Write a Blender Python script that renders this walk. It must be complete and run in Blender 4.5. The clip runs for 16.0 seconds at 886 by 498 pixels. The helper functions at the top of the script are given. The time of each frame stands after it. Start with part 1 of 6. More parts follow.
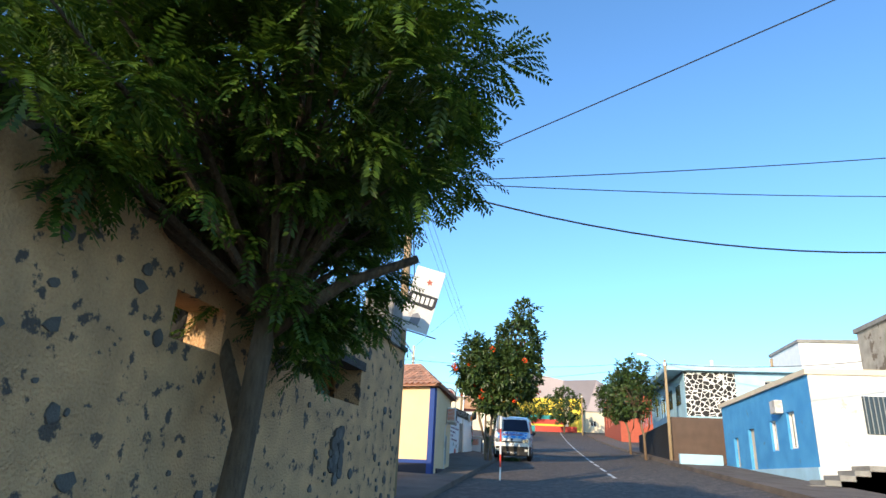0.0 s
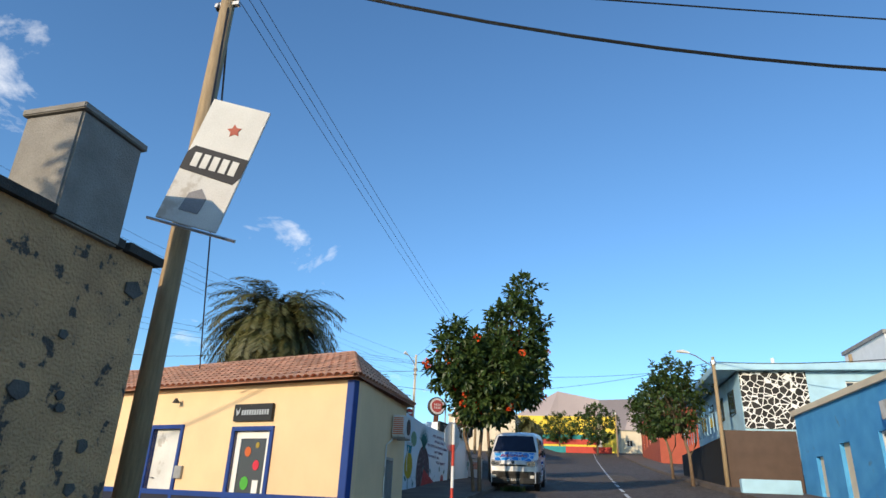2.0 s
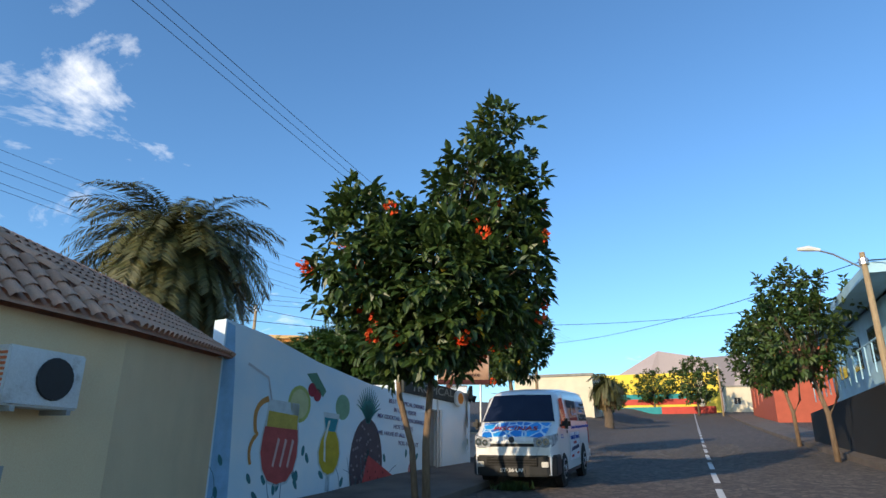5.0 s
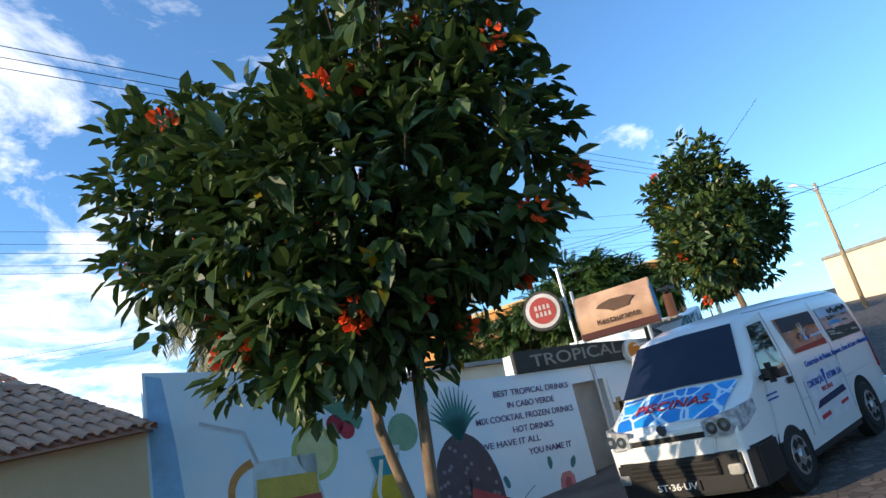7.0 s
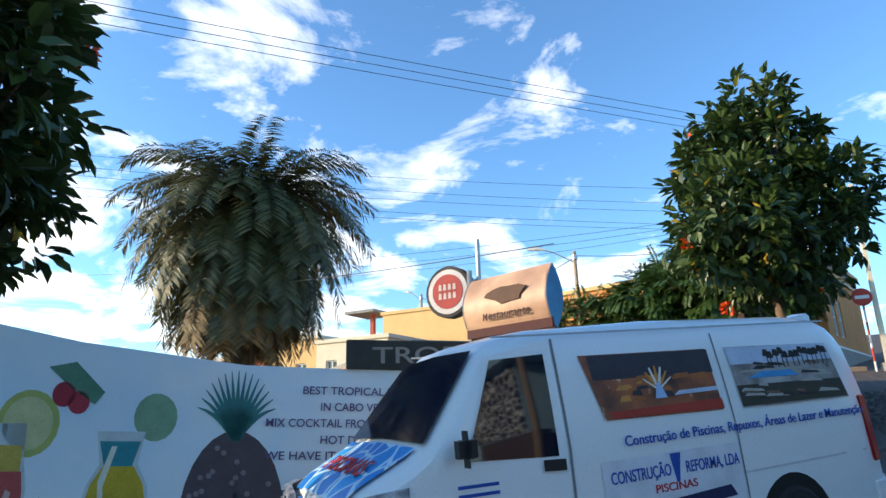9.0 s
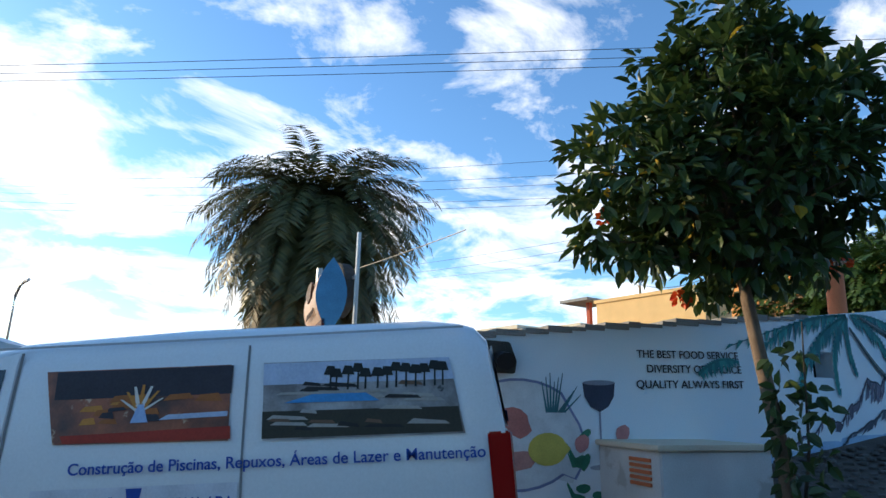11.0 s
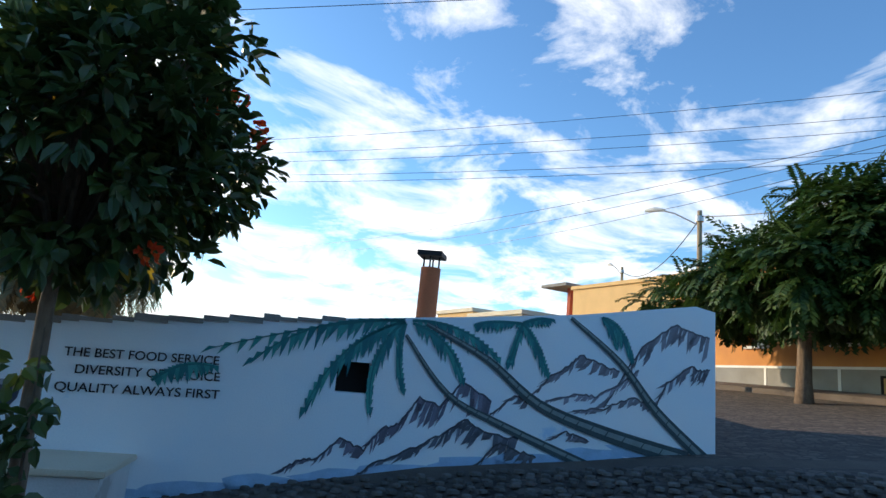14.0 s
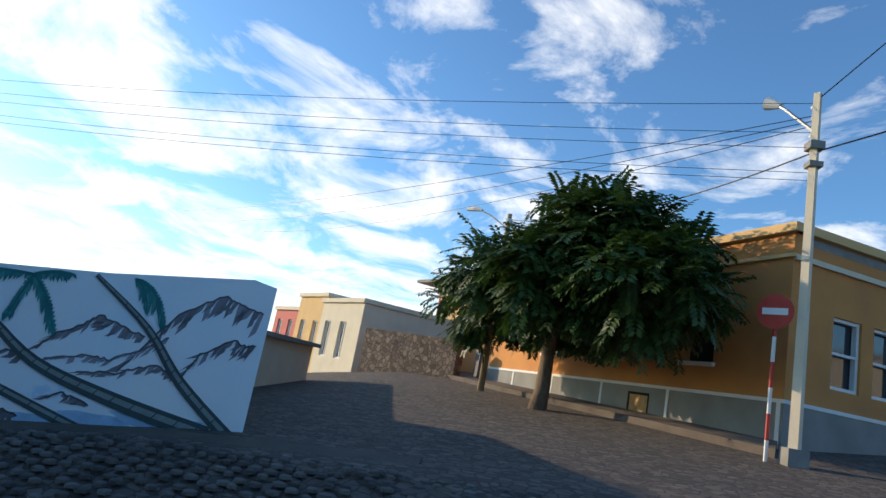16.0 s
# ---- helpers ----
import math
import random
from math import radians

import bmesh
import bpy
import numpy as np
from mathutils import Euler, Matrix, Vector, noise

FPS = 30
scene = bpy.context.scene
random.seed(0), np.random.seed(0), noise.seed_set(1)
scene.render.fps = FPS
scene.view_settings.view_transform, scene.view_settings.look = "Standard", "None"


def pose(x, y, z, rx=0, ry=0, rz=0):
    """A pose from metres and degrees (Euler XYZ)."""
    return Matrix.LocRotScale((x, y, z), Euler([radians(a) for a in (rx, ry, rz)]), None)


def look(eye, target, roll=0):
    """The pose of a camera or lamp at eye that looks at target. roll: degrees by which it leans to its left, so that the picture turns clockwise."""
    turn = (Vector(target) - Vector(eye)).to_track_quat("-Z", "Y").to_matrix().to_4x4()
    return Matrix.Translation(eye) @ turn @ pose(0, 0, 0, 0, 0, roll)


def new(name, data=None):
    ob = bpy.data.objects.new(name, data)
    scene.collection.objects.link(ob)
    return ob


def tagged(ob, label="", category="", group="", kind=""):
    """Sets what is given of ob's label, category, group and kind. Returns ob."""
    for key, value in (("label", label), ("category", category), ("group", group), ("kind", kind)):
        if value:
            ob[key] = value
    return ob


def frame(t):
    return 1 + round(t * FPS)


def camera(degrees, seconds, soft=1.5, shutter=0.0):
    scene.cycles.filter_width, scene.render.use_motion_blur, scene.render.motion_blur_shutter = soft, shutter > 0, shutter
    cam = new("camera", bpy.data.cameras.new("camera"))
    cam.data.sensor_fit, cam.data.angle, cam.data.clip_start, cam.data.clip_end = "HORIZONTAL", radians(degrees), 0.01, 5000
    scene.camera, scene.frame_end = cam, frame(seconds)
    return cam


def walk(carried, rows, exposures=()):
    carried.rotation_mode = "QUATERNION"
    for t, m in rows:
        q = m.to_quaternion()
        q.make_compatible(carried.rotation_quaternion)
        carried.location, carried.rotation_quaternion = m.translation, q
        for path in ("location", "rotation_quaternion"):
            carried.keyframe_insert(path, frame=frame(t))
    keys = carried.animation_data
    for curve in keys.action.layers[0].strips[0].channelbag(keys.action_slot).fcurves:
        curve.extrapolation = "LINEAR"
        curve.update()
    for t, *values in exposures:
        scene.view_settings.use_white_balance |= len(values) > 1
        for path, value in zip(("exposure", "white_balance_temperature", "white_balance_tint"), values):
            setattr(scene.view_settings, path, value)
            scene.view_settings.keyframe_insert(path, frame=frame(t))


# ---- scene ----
# ---- camera ----
cam = camera(70.8, 16.0, soft=1.5)
PATH = [
    (0.0, (1.309, -24.317, -0.476), (0.657, -20.607, 0.868), 2.89),
    (0.5, (1.493, -22.864, -0.405), (0.816, -19.179, 0.997), 2.86),
    (1.0, (1.669, -21.409, -0.318), (0.923, -17.748, 1.111), 3.2),
    (1.5, (1.832, -19.948, -0.227), (1.042, -16.301, 1.213), 3.11),
    (2.0, (1.976, -18.481, -0.145), (1.141, -14.854, 1.319), 2.37),
    (2.5, (2.096, -17.025, -0.080), (1.246, -13.382, 1.335), 2.61),
    (3.0, (2.193, -15.604, -0.041), (1.283, -11.946, 1.299), 3.22),
    (3.5, (2.263, -14.241, -0.033), (1.346, -10.565, 1.248), 2.73),
    (3.7, (2.286, -13.714, -0.036), (1.334, -10.038, 1.221), 2.73),
    (5.8, (3.003, -8.067, 0.848), (1.134, -4.760, 2.100), -2.64),
    (6.0, (3.020, -7.497, 0.892), (0.985, -4.264, 2.078), -3.86),
    (6.5, (3.052, -6.144, 0.997), (0.596, -3.189, 2.109), -8.24),
    (7.0, (3.205, -5.034, 1.102), (0.373, -2.449, 2.242), -12.78),
    (7.5, (3.375, -4.006, 1.160), (0.272, -1.718, 2.227), -11.39),
    (8.0, (3.363, -2.939, 1.171), (0.155, -0.687, 1.973), -2.31),
    (8.2, (3.371, -2.498, 1.179), (0.144, -0.289, 2.020), -2.45),
    (10.3, (3.921, 1.970, 1.231), (0.069, 2.125, 2.297), 1.23),
    (10.5, (3.919, 2.424, 1.268), (0.059, 2.480, 2.313), 1.26),
    (11.0, (3.832, 3.498, 1.376), (-0.044, 3.333, 2.349), 1.12),
    (11.5, (3.938, 4.570, 1.431), (0.080, 4.067, 2.363), 1.73),
    (12.0, (3.978, 5.732, 1.504), (0.175, 4.830, 2.353), 2.57),
    (12.5, (3.785, 6.818, 1.654), (0.017, 5.765, 2.488), 2.6),
    (13.0, (3.452, 7.757, 1.790), (-0.333, 6.748, 2.599), 3.26),
    (13.5, (2.796, 8.636, 1.902), (-1.034, 7.803, 2.700), 3.89),
    (14.0, (2.316, 9.416, 2.001), (-1.544, 8.735, 2.797), 5.14),
    (14.5, (1.978, 10.254, 2.079), (-1.912, 9.687, 2.816), 6.14),
    (15.0, (1.865, 11.237, 2.155), (-2.035, 10.698, 2.865), 7.62),
    (15.5, (1.872, 12.459, 2.243), (-2.024, 11.903, 2.960), 9.86),
    (16.0, (1.497, 13.651, 2.343), (-2.400, 13.257, 3.151), 10.73),
]
walk(cam, [(t, look(e, g, r)) for t, e, g, r in PATH],
     exposures=[(0.0, 1.2), (1.0, 1.0), (2.0, 0.6), (3.5, 0.5), (5.8, 0.95), (7.0, 1.15), (8.0, 1.38), (10.3, 1.0), (12.5, 0.95), (14.0, 0.85), (16.0, 0.62)])

# ---- light ----
SUN_YAW = 160.0          # degrees to the left of +y
SUN_UP = 16.0
sx, sy = -math.sin(radians(SUN_YAW)), math.cos(radians(SUN_YAW))
sun = new("sun", bpy.data.lights.new("sun", "SUN"))
sun.data.energy, sun.data.angle, sun.data.color = 2.7, radians(0.6), (1.0, 0.80, 0.55)
sun.matrix_world = look((sx * 50, sy * 50, 50 * math.tan(radians(SUN_UP))), (0, 0, 0))
world = bpy.data.worlds.new("sky")
scene.world = world
world.use_nodes = True
wn, wl = world.node_tree.nodes, world.node_tree.links
wn.clear()
sky = wn.new("ShaderNodeTexSky")
sky.sky_type, sky.sun_disc = "NISHITA", False
sky.sun_elevation, sky.sun_rotation = radians(SUN_UP), radians(-SUN_YAW)
sky.air_density, sky.dust_density, sky.ozone_density = 1.0, 0.6, 2.0
tc = wn.new("ShaderNodeTexCoord")
sep = wn.new("ShaderNodeSeparateXYZ")
wl.new(tc.outputs["Generated"], sep.inputs[0])


def wmath(op, a, b=None, clamp=False):
    nd = wn.new("ShaderNodeMath")
    nd.operation, nd.use_clamp = op, clamp
    for i, v in enumerate((a, b)):
        if v is None:
            continue
        if isinstance(v, (int, float)):
            nd.inputs[i].default_value = v
        else:
            wl.new(v, nd.inputs[i])
    return nd.outputs[0]


up = wmath("ADD", wmath("MAXIMUM", sep.outputs[2], 0.0), 0.16)
comb = wn.new("ShaderNodeCombineXYZ")
wl.new(wmath("DIVIDE", sep.outputs[0], up), comb.inputs[0])
wl.new(wmath("DIVIDE", sep.outputs[1], up), comb.inputs[1])
cl = wn.new("ShaderNodeTexNoise")
cl.inputs["Scale"].default_value, cl.inputs["Detail"].default_value, cl.inputs["Roughness"].default_value = 2.1, 9.0, 0.62
cl.inputs["Distortion"].default_value = 0.5
wl.new(comb.outputs[0], cl.inputs["Vector"])
# more cloud over the low western sky than overhead or in the east
lean = wmath("ADD", wmath("MULTIPLY", sep.outputs[0], -0.19), wmath("MULTIPLY", sep.outputs[1], -0.06))
lean = wmath("SUBTRACT", lean, wmath("MULTIPLY", sep.outputs[2], 0.22))
dens = wmath("ADD", cl.outputs["Fac"], lean)
ramp = wn.new("ShaderNodeMapRange")
ramp.inputs[1].default_value, ramp.inputs[2].default_value = 0.565, 0.75
wl.new(dens, ramp.inputs[0])
cloud = wn.new("ShaderNodeMixRGB")
cloud.inputs[2].default_value = (6.6, 6.6, 6.6, 1)
wl.new(ramp.outputs[0], cloud.inputs[0])
tint = wn.new("ShaderNodeMixRGB")
tint.blend_type, tint.inputs[0].default_value, tint.inputs[2].default_value = "MULTIPLY", 1.0, (0.66, 0.96, 1.2, 1)
wl.new(sky.outputs[0], tint.inputs[1])
wl.new(tint.outputs[0], cloud.inputs[1])
bg = wn.new("ShaderNodeBackground")
bg.inputs[1].default_value = 0.125
wl.new(cloud.outputs[0], bg.inputs[0])
wout = wn.new("ShaderNodeOutputWorld")
wl.new(bg.outputs[0], wout.inputs[0])


# ---- materials ----
def mat(name, color, rough=0.8, var=0.25, scale=6.0, bump=0.15, metal=0.0, fine=60.0, color2=None, patch=0.0,
        patch_color=(0.2, 0.17, 0.14), patch_scale=1.2, spec=0.4, island=0.0, stretch=(1, 1, 1)):
    """A painted, plastered or natural surface: two scales of tone, optional patches, fine relief."""
    m = bpy.data.materials.new(name)
    m.use_nodes = True
    n, l = m.node_tree.nodes, m.node_tree.links
    b = n["Principled BSDF"]
    b.inputs["Roughness"].default_value, b.inputs["Metallic"].default_value = rough, metal
    b.inputs["Specular IOR Level"].default_value = spec
    co = n.new("ShaderNodeTexCoord")
    mp = n.new("ShaderNodeMapping")
    mp.inputs["Scale"].default_value = stretch
    l.new(co.outputs["Object"], mp.inputs[0])
    big, small = n.new("ShaderNodeTexNoise"), n.new("ShaderNodeTexNoise")
    big.inputs["Scale"].default_value, big.inputs["Detail"].default_value = scale, 5
    small.inputs["Scale"].default_value, small.inputs["Detail"].default_value = fine, 3
    for nd in (big, small):
        l.new(mp.outputs[0], nd.inputs["Vector"])
    c2 = color2 or tuple(c * (1 - var) for c in color)
    mix = n.new("ShaderNodeMixRGB")
    mix.inputs[1].default_value, mix.inputs[2].default_value = (*color, 1), (*c2, 1)
    r = n.new("ShaderNodeMapRange")
    r.inputs[1].default_value, r.inputs[2].default_value = 0.35, 0.68
    l.new(big.outputs["Fac"], r.inputs[0])
    l.new(r.outputs[0], mix.inputs[0])
    out = mix.outputs[0]
    mul = n.new("ShaderNodeMixRGB")
    mul.blend_type, mul.inputs[0].default_value = "OVERLAY", 0.25
    l.new(out, mul.inputs[1])
    l.new(small.outputs["Fac"], mul.inputs[2])
    out = mul.outputs[0]
    if patch > 0:
        pn = n.new("ShaderNodeTexNoise")
        pn.inputs["Scale"].default_value, pn.inputs["Detail"].default_value, pn.inputs["Roughness"].default_value = patch_scale, 7, 0.62
        l.new(mp.outputs[0], pn.inputs["Vector"])
        pr = n.new("ShaderNodeMapRange")
        pr.inputs[1].default_value, pr.inputs[2].default_value = 0.66 - patch, 0.70 - patch
        l.new(pn.outputs["Fac"], pr.inputs[0])
        pm = n.new("ShaderNodeMixRGB")
        pm.inputs[2].default_value = (*patch_color, 1)
        l.new(pr.outputs[0], pm.inputs[0])
        l.new(out, pm.inputs[1])
        out = pm.outputs[0]
    if island > 0:
        geo = n.new("ShaderNodeNewGeometry")
        hs = n.new("ShaderNodeHueSaturation")
        ir = n.new("ShaderNodeMapRange")
        ir.inputs[3].default_value, ir.inputs[4].default_value = 1 - island, 1 + island
        l.new(geo.outputs["Random Per Island"], ir.inputs[0])
        l.new(ir.outputs[0], hs.inputs["Value"])
        l.new(out, hs.inputs["Color"])
        out = hs.outputs[0]
    l.new(out, b.inputs["Base Color"])
    if bump > 0:
        add = n.new("ShaderNodeMath")
        add.operation = "ADD"
        l.new(big.outputs["Fac"], add.inputs[0])
        l.new(small.outputs["Fac"], add.inputs[1])
        bp = n.new("ShaderNodeBump")
        bp.inputs["Strength"].default_value, bp.inputs["Distance"].default_value = bump, 0.03
        l.new(add.outputs[0], bp.inputs["Height"])
        l.new(bp.outputs[0], b.inputs["Normal"])
    return m


def leafmat(name, a, b_, trans=0.25, rough=0.45):
    m = bpy.data.materials.new(name)
    m.use_nodes = True
    n, l = m.node_tree.nodes, m.node_tree.links
    b = n["Principled BSDF"]
    b.inputs["Roughness"].default_value = rough
    geo = n.new("ShaderNodeNewGeometry")
    mix = n.new("ShaderNodeMixRGB")
    mix.inputs[1].default_value, mix.inputs[2].default_value = (*a, 1), (*b_, 1)
    l.new(geo.outputs["Random Per Island"], mix.inputs[0])
    l.new(mix.outputs[0], b.inputs["Base Color"])
    tr = n.new("ShaderNodeBsdfTranslucent")
    l.new(mix.outputs[0], tr.inputs[0])
    ms = n.new("ShaderNodeMixShader")
    ms.inputs[0].default_value = trans
    l.new(b.outputs[0], ms.inputs[1])
    l.new(tr.outputs[0], ms.inputs[2])
    l.new(ms.outputs[0], n["Material Output"].inputs[0])
    return m


def glassmat(name, color=(0.01, 0.012, 0.015), rough=0.04):
    m = bpy.data.materials.new(name)
    m.use_nodes = True
    b = m.node_tree.nodes["Principled BSDF"]
    b.inputs["Base Color"].default_value = (*color, 1)
    b.inputs["Roughness"].default_value = rough
    b.inputs["Specular IOR Level"].default_value = 0.7
    return m


def voromat(name, stone, joint, scale=2.2, width=0.035, rough=0.85, bump=0.5, axes=(1, 1, 1)):
    """Stones parted by joints: crazy paving, cobbles or rubble."""
    m = bpy.data.materials.new(name)
    m.use_nodes = True
    n, l = m.node_tree.nodes, m.node_tree.links
    b = n["Principled BSDF"]
    b.inputs["Roughness"].default_value = rough
    co = n.new("ShaderNodeTexCoord")
    mp = n.new("ShaderNodeMapping")
    mp.inputs["Scale"].default_value = axes
    l.new(co.outputs["Object"], mp.inputs[0])
    v1, v2 = n.new("ShaderNodeTexVoronoi"), n.new("ShaderNodeTexVoronoi")
    v1.feature = "DISTANCE_TO_EDGE"
    for v in (v1, v2):
        v.inputs["Scale"].default_value = scale
        l.new(mp.outputs[0], v.inputs["Vector"])
    r = n.new("ShaderNodeMapRange")
    r.inputs[1].default_value, r.inputs[2].default_value = width, width * 1.5
    l.new(v1.outputs["Distance"], r.inputs[0])
    ns = n.new("ShaderNodeTexNoise")
    ns.inputs["Scale"].default_value, ns.inputs["Detail"].default_value = 30, 5
    tone = n.new("ShaderNodeMixRGB")
    tone.blend_type, tone.inputs[0].default_value = "OVERLAY", 0.6
    tone.inputs[1].default_value = (*stone, 1)
    bw = n.new("ShaderNodeRGBToBW")
    l.new(v2.outputs["Color"], bw.inputs[0])
    l.new(bw.outputs[0], tone.inputs[2])
    t2 = n.new("ShaderNodeMixRGB")
    t2.blend_type, t2.inputs[0].default_value = "OVERLAY", 0.5
    l.new(tone.outputs[0], t2.inputs[1])
    l.new(ns.outputs["Fac"], t2.inputs[2])
    mx = n.new("ShaderNodeMixRGB")
    mx.inputs[1].default_value = (*joint, 1)
    l.new(r.outputs[0], mx.inputs[0])
    l.new(t2.outputs[0], mx.inputs[2])
    l.new(mx.outputs[0], b.inputs["Base Color"])
    bp = n.new("ShaderNodeBump")
    bp.inputs["Strength"].default_value, bp.inputs["Distance"].default_value = bump, 0.03
    l.new(r.outputs[0], bp.inputs["Height"])
    l.new(bp.outputs[0], b.inputs["Normal"])
    return m


ASPHALT = voromat("cobbled road", (0.105, 0.082, 0.066), (0.05, 0.04, 0.034), 7.0, 0.05, 0.9, 0.5)
DIRT = mat("packed earth", (0.13, 0.105, 0.085), 0.95, 0.35, 1.5, 0.6, patch=0.12, patch_color=(0.085, 0.07, 0.058))
STONE = mat("basalt stone", (0.13, 0.118, 0.105), 0.85, 0.35, 5, 0.4, island=0.35)
PLASTER_RUIN = mat("flaking ochre plaster", (0.68, 0.40, 0.20), 0.95, 0.35, 2.2, 0.9, color2=(0.48, 0.29, 0.15), patch=0.09,
                   patch_color=(0.11, 0.09, 0.075), patch_scale=4.5, fine=35)
PLASTER_OLD = mat("weathered pale plaster", (0.48, 0.43, 0.36), 0.95, 0.3, 2.0, 0.7, patch=0.1, patch_color=(0.2, 0.16, 0.12))
CONCRETE = mat("grey concrete", (0.30, 0.285, 0.26), 0.9, 0.25, 3, 0.4)
PAVING = mat("worn dusty pavement", (0.17, 0.135, 0.11), 0.95, 0.35, 1.2, 0.5, patch=0.06, patch_color=(0.10, 0.08, 0.066))
DARKCON = mat("dark weathered coping", (0.075, 0.068, 0.06), 0.9, 0.3, 4, 0.6)
CREAM = mat("cream house paint", (0.77, 0.56, 0.33), 0.85, 0.08, 1.2, 0.12, fine=90)
ROYAL = mat("royal blue paint", (0.004, 0.04, 0.22), 0.6, 0.15, 2, 0.1)
NAVY = mat("dark navy plinth paint", (0.012, 0.014, 0.03), 0.6, 0.2, 2, 0.1)
TILE = mat("terracotta roof tile", (0.62, 0.31, 0.19), 0.85, 0.3, 5, 0.3, color2=(0.48, 0.28, 0.19), island=0.25)
WHITE = mat("white paint", (0.78, 0.77, 0.74), 0.6, 0.08, 2, 0.05)
OLDWHITE = mat("stained white paint", (0.70, 0.69, 0.66), 0.8, 0.18, 1.5, 0.2, patch=0.05, patch_color=(0.45, 0.42, 0.38))
MURALA = mat("pale blue mural paint", (0.60, 0.76, 0.86), 0.8, 0.2, 0.9, 0.15, color2=(0.80, 0.83, 0.85))
MURALB = mat("mural sky paint", (0.70, 0.81, 0.87), 0.8, 0.2, 0.8, 0.15, color2=(0.83, 0.85, 0.85), patch=0.02, patch_color=(0.50, 0.68, 0.82), patch_scale=0.9)
STEEL = mat("grey painted steel", (0.35, 0.35, 0.34), 0.5, 0.15, 5, 0.05, metal=0.4)
GALV = mat("galvanised steel", (0.5, 0.5, 0.5), 0.4, 0.15, 8, 0.05, metal=0.8)
BLACK = mat("black plastic", (0.015, 0.015, 0.016), 0.5, 0.2, 5, 0.05)
RUBBER = mat("tyre rubber", (0.02, 0.02, 0.02), 0.85, 0.2, 12, 0.15)
WOODPOLE = mat("sun-bleached wooden pole", (0.40, 0.29, 0.17), 0.85, 0.3, 6, 0.3, stretch=(6, 6, 0.6))
BARK = mat("brown bark", (0.17, 0.125, 0.085), 0.95, 0.4, 8, 0.9, stretch=(3, 3, 0.7))
PALEBARK = mat("pale bark", (0.25, 0.17, 0.11), 0.9, 0.35, 8, 0.6, stretch=(3, 3, 0.7))
VANWHITE = mat("white car paint", (0.78, 0.78, 0.77), 0.22, 0.02, 1, 0.0, spec=0.6)
GLASS = glassmat("tinted car glass", (0.006, 0.010, 0.018))
WINGLASS = glassmat("window glass", (0.03, 0.035, 0.04), 0.08)
CHROME = mat("chrome", (0.75, 0.75, 0.75), 0.12, 0.02, 1, 0.0, metal=1.0)
LAMPGLASS = glassmat("clear lamp lens", (0.20, 0.21, 0.23), 0.05)
REDLENS = glassmat("red lamp lens", (0.35, 0.008, 0.008), 0.12)
BLUEWALL = mat("bright blue house paint", (0.06, 0.30, 0.62), 0.8, 0.25, 1.0, 0.2, color2=(0.09, 0.38, 0.70), patch=0.03, patch_color=(0.10, 0.25, 0.42))
PALEBLUE = mat("pale blue paint", (0.42, 0.66, 0.80), 0.8, 0.15, 1.2, 0.15)
CRAZY = voromat("black stone with white joints", (0.018, 0.016, 0.015), (0.80, 0.79, 0.76), 3.4, 0.05, 0.8, 0.3, (1, 0.3, 1))
BROWNWALL = mat("brown wall paint", (0.115, 0.075, 0.055), 0.85, 0.2, 1.5, 0.2)
BLACKWALL = mat("black wall paint", (0.012, 0.011, 0.011), 0.8, 0.2, 1.5, 0.2)
YELLOW = mat("yellow wall paint", (0.80, 0.60, 0.07), 0.8, 0.08, 1.2, 0.1)
REDPAINT = mat("red paint", (0.52, 0.05, 0.03), 0.6, 0.15, 2, 0.08)
TEAL = mat("teal paint", (0.02, 0.26, 0.28), 0.7, 0.15, 2, 0.1)
SALMON = mat("brick red house paint", (0.42, 0.09, 0.05), 0.8, 0.15, 1.5, 0.15)
ORANGEWALL = mat("orange house paint", (0.62, 0.27, 0.075), 0.85, 0.15, 1.0, 0.2, color2=(0.52, 0.22, 0.07))
PLINTH = mat("grey plinth paint", (0.30, 0.285, 0.26), 0.85, 0.2, 1.5, 0.2)
PEACH = mat("peach house paint", (0.72, 0.46, 0.20), 0.85, 0.1, 1.2, 0.1)
PALECREAM = mat("pale cream paint", (0.72, 0.62, 0.46), 0.85, 0.1, 1.2, 0.1)
PINK = mat("coral house paint", (0.60, 0.17, 0.14), 0.85, 0.1, 1.2, 0.1)
RUBBLE = voromat("rubble stone wall", (0.22, 0.155, 0.11), (0.10, 0.075, 0.058), 4.5, 0.05, 0.95, 0.8)
PIPE = mat("orange chimney paint", (0.66, 0.17, 0.06), 0.8, 0.2, 3, 0.15)
WOOD = mat("brown door wood", (0.16, 0.07, 0.035), 0.6, 0.3, 4, 0.2, stretch=(6, 6, 0.6))
# Near-black; stands in for shade inside rooms, openings and hollows.
DARK = mat("dark interior", (0.012, 0.011, 0.010), 0.9, 0.2, 2, 0.1)
HILL = mat("bare distant hill", (0.42, 0.36, 0.38), 1.0, 0.15, 0.01, 0.0)
CORDIA = leafmat("broad dark green leaves", (0.024, 0.055, 0.014), (0.075, 0.115, 0.025), 0.18, 0.42)
NEEM = leafmat("feathery green leaflets", (0.03, 0.075, 0.010), (0.10, 0.17, 0.018), 0.4, 0.5)
PALMLEAF = leafmat("grey green palm leaflets", (0.05, 0.062, 0.018), (0.13, 0.12, 0.04), 0.2, 0.5)
DRYLEAF = leafmat("dry brown palm leaflets", (0.12, 0.08, 0.03), (0.22, 0.14, 0.05), 0.2, 0.7)
POINC = leafmat("fine green leaflets", (0.022, 0.06, 0.012), (0.06, 0.11, 0.02), 0.25, 0.5)
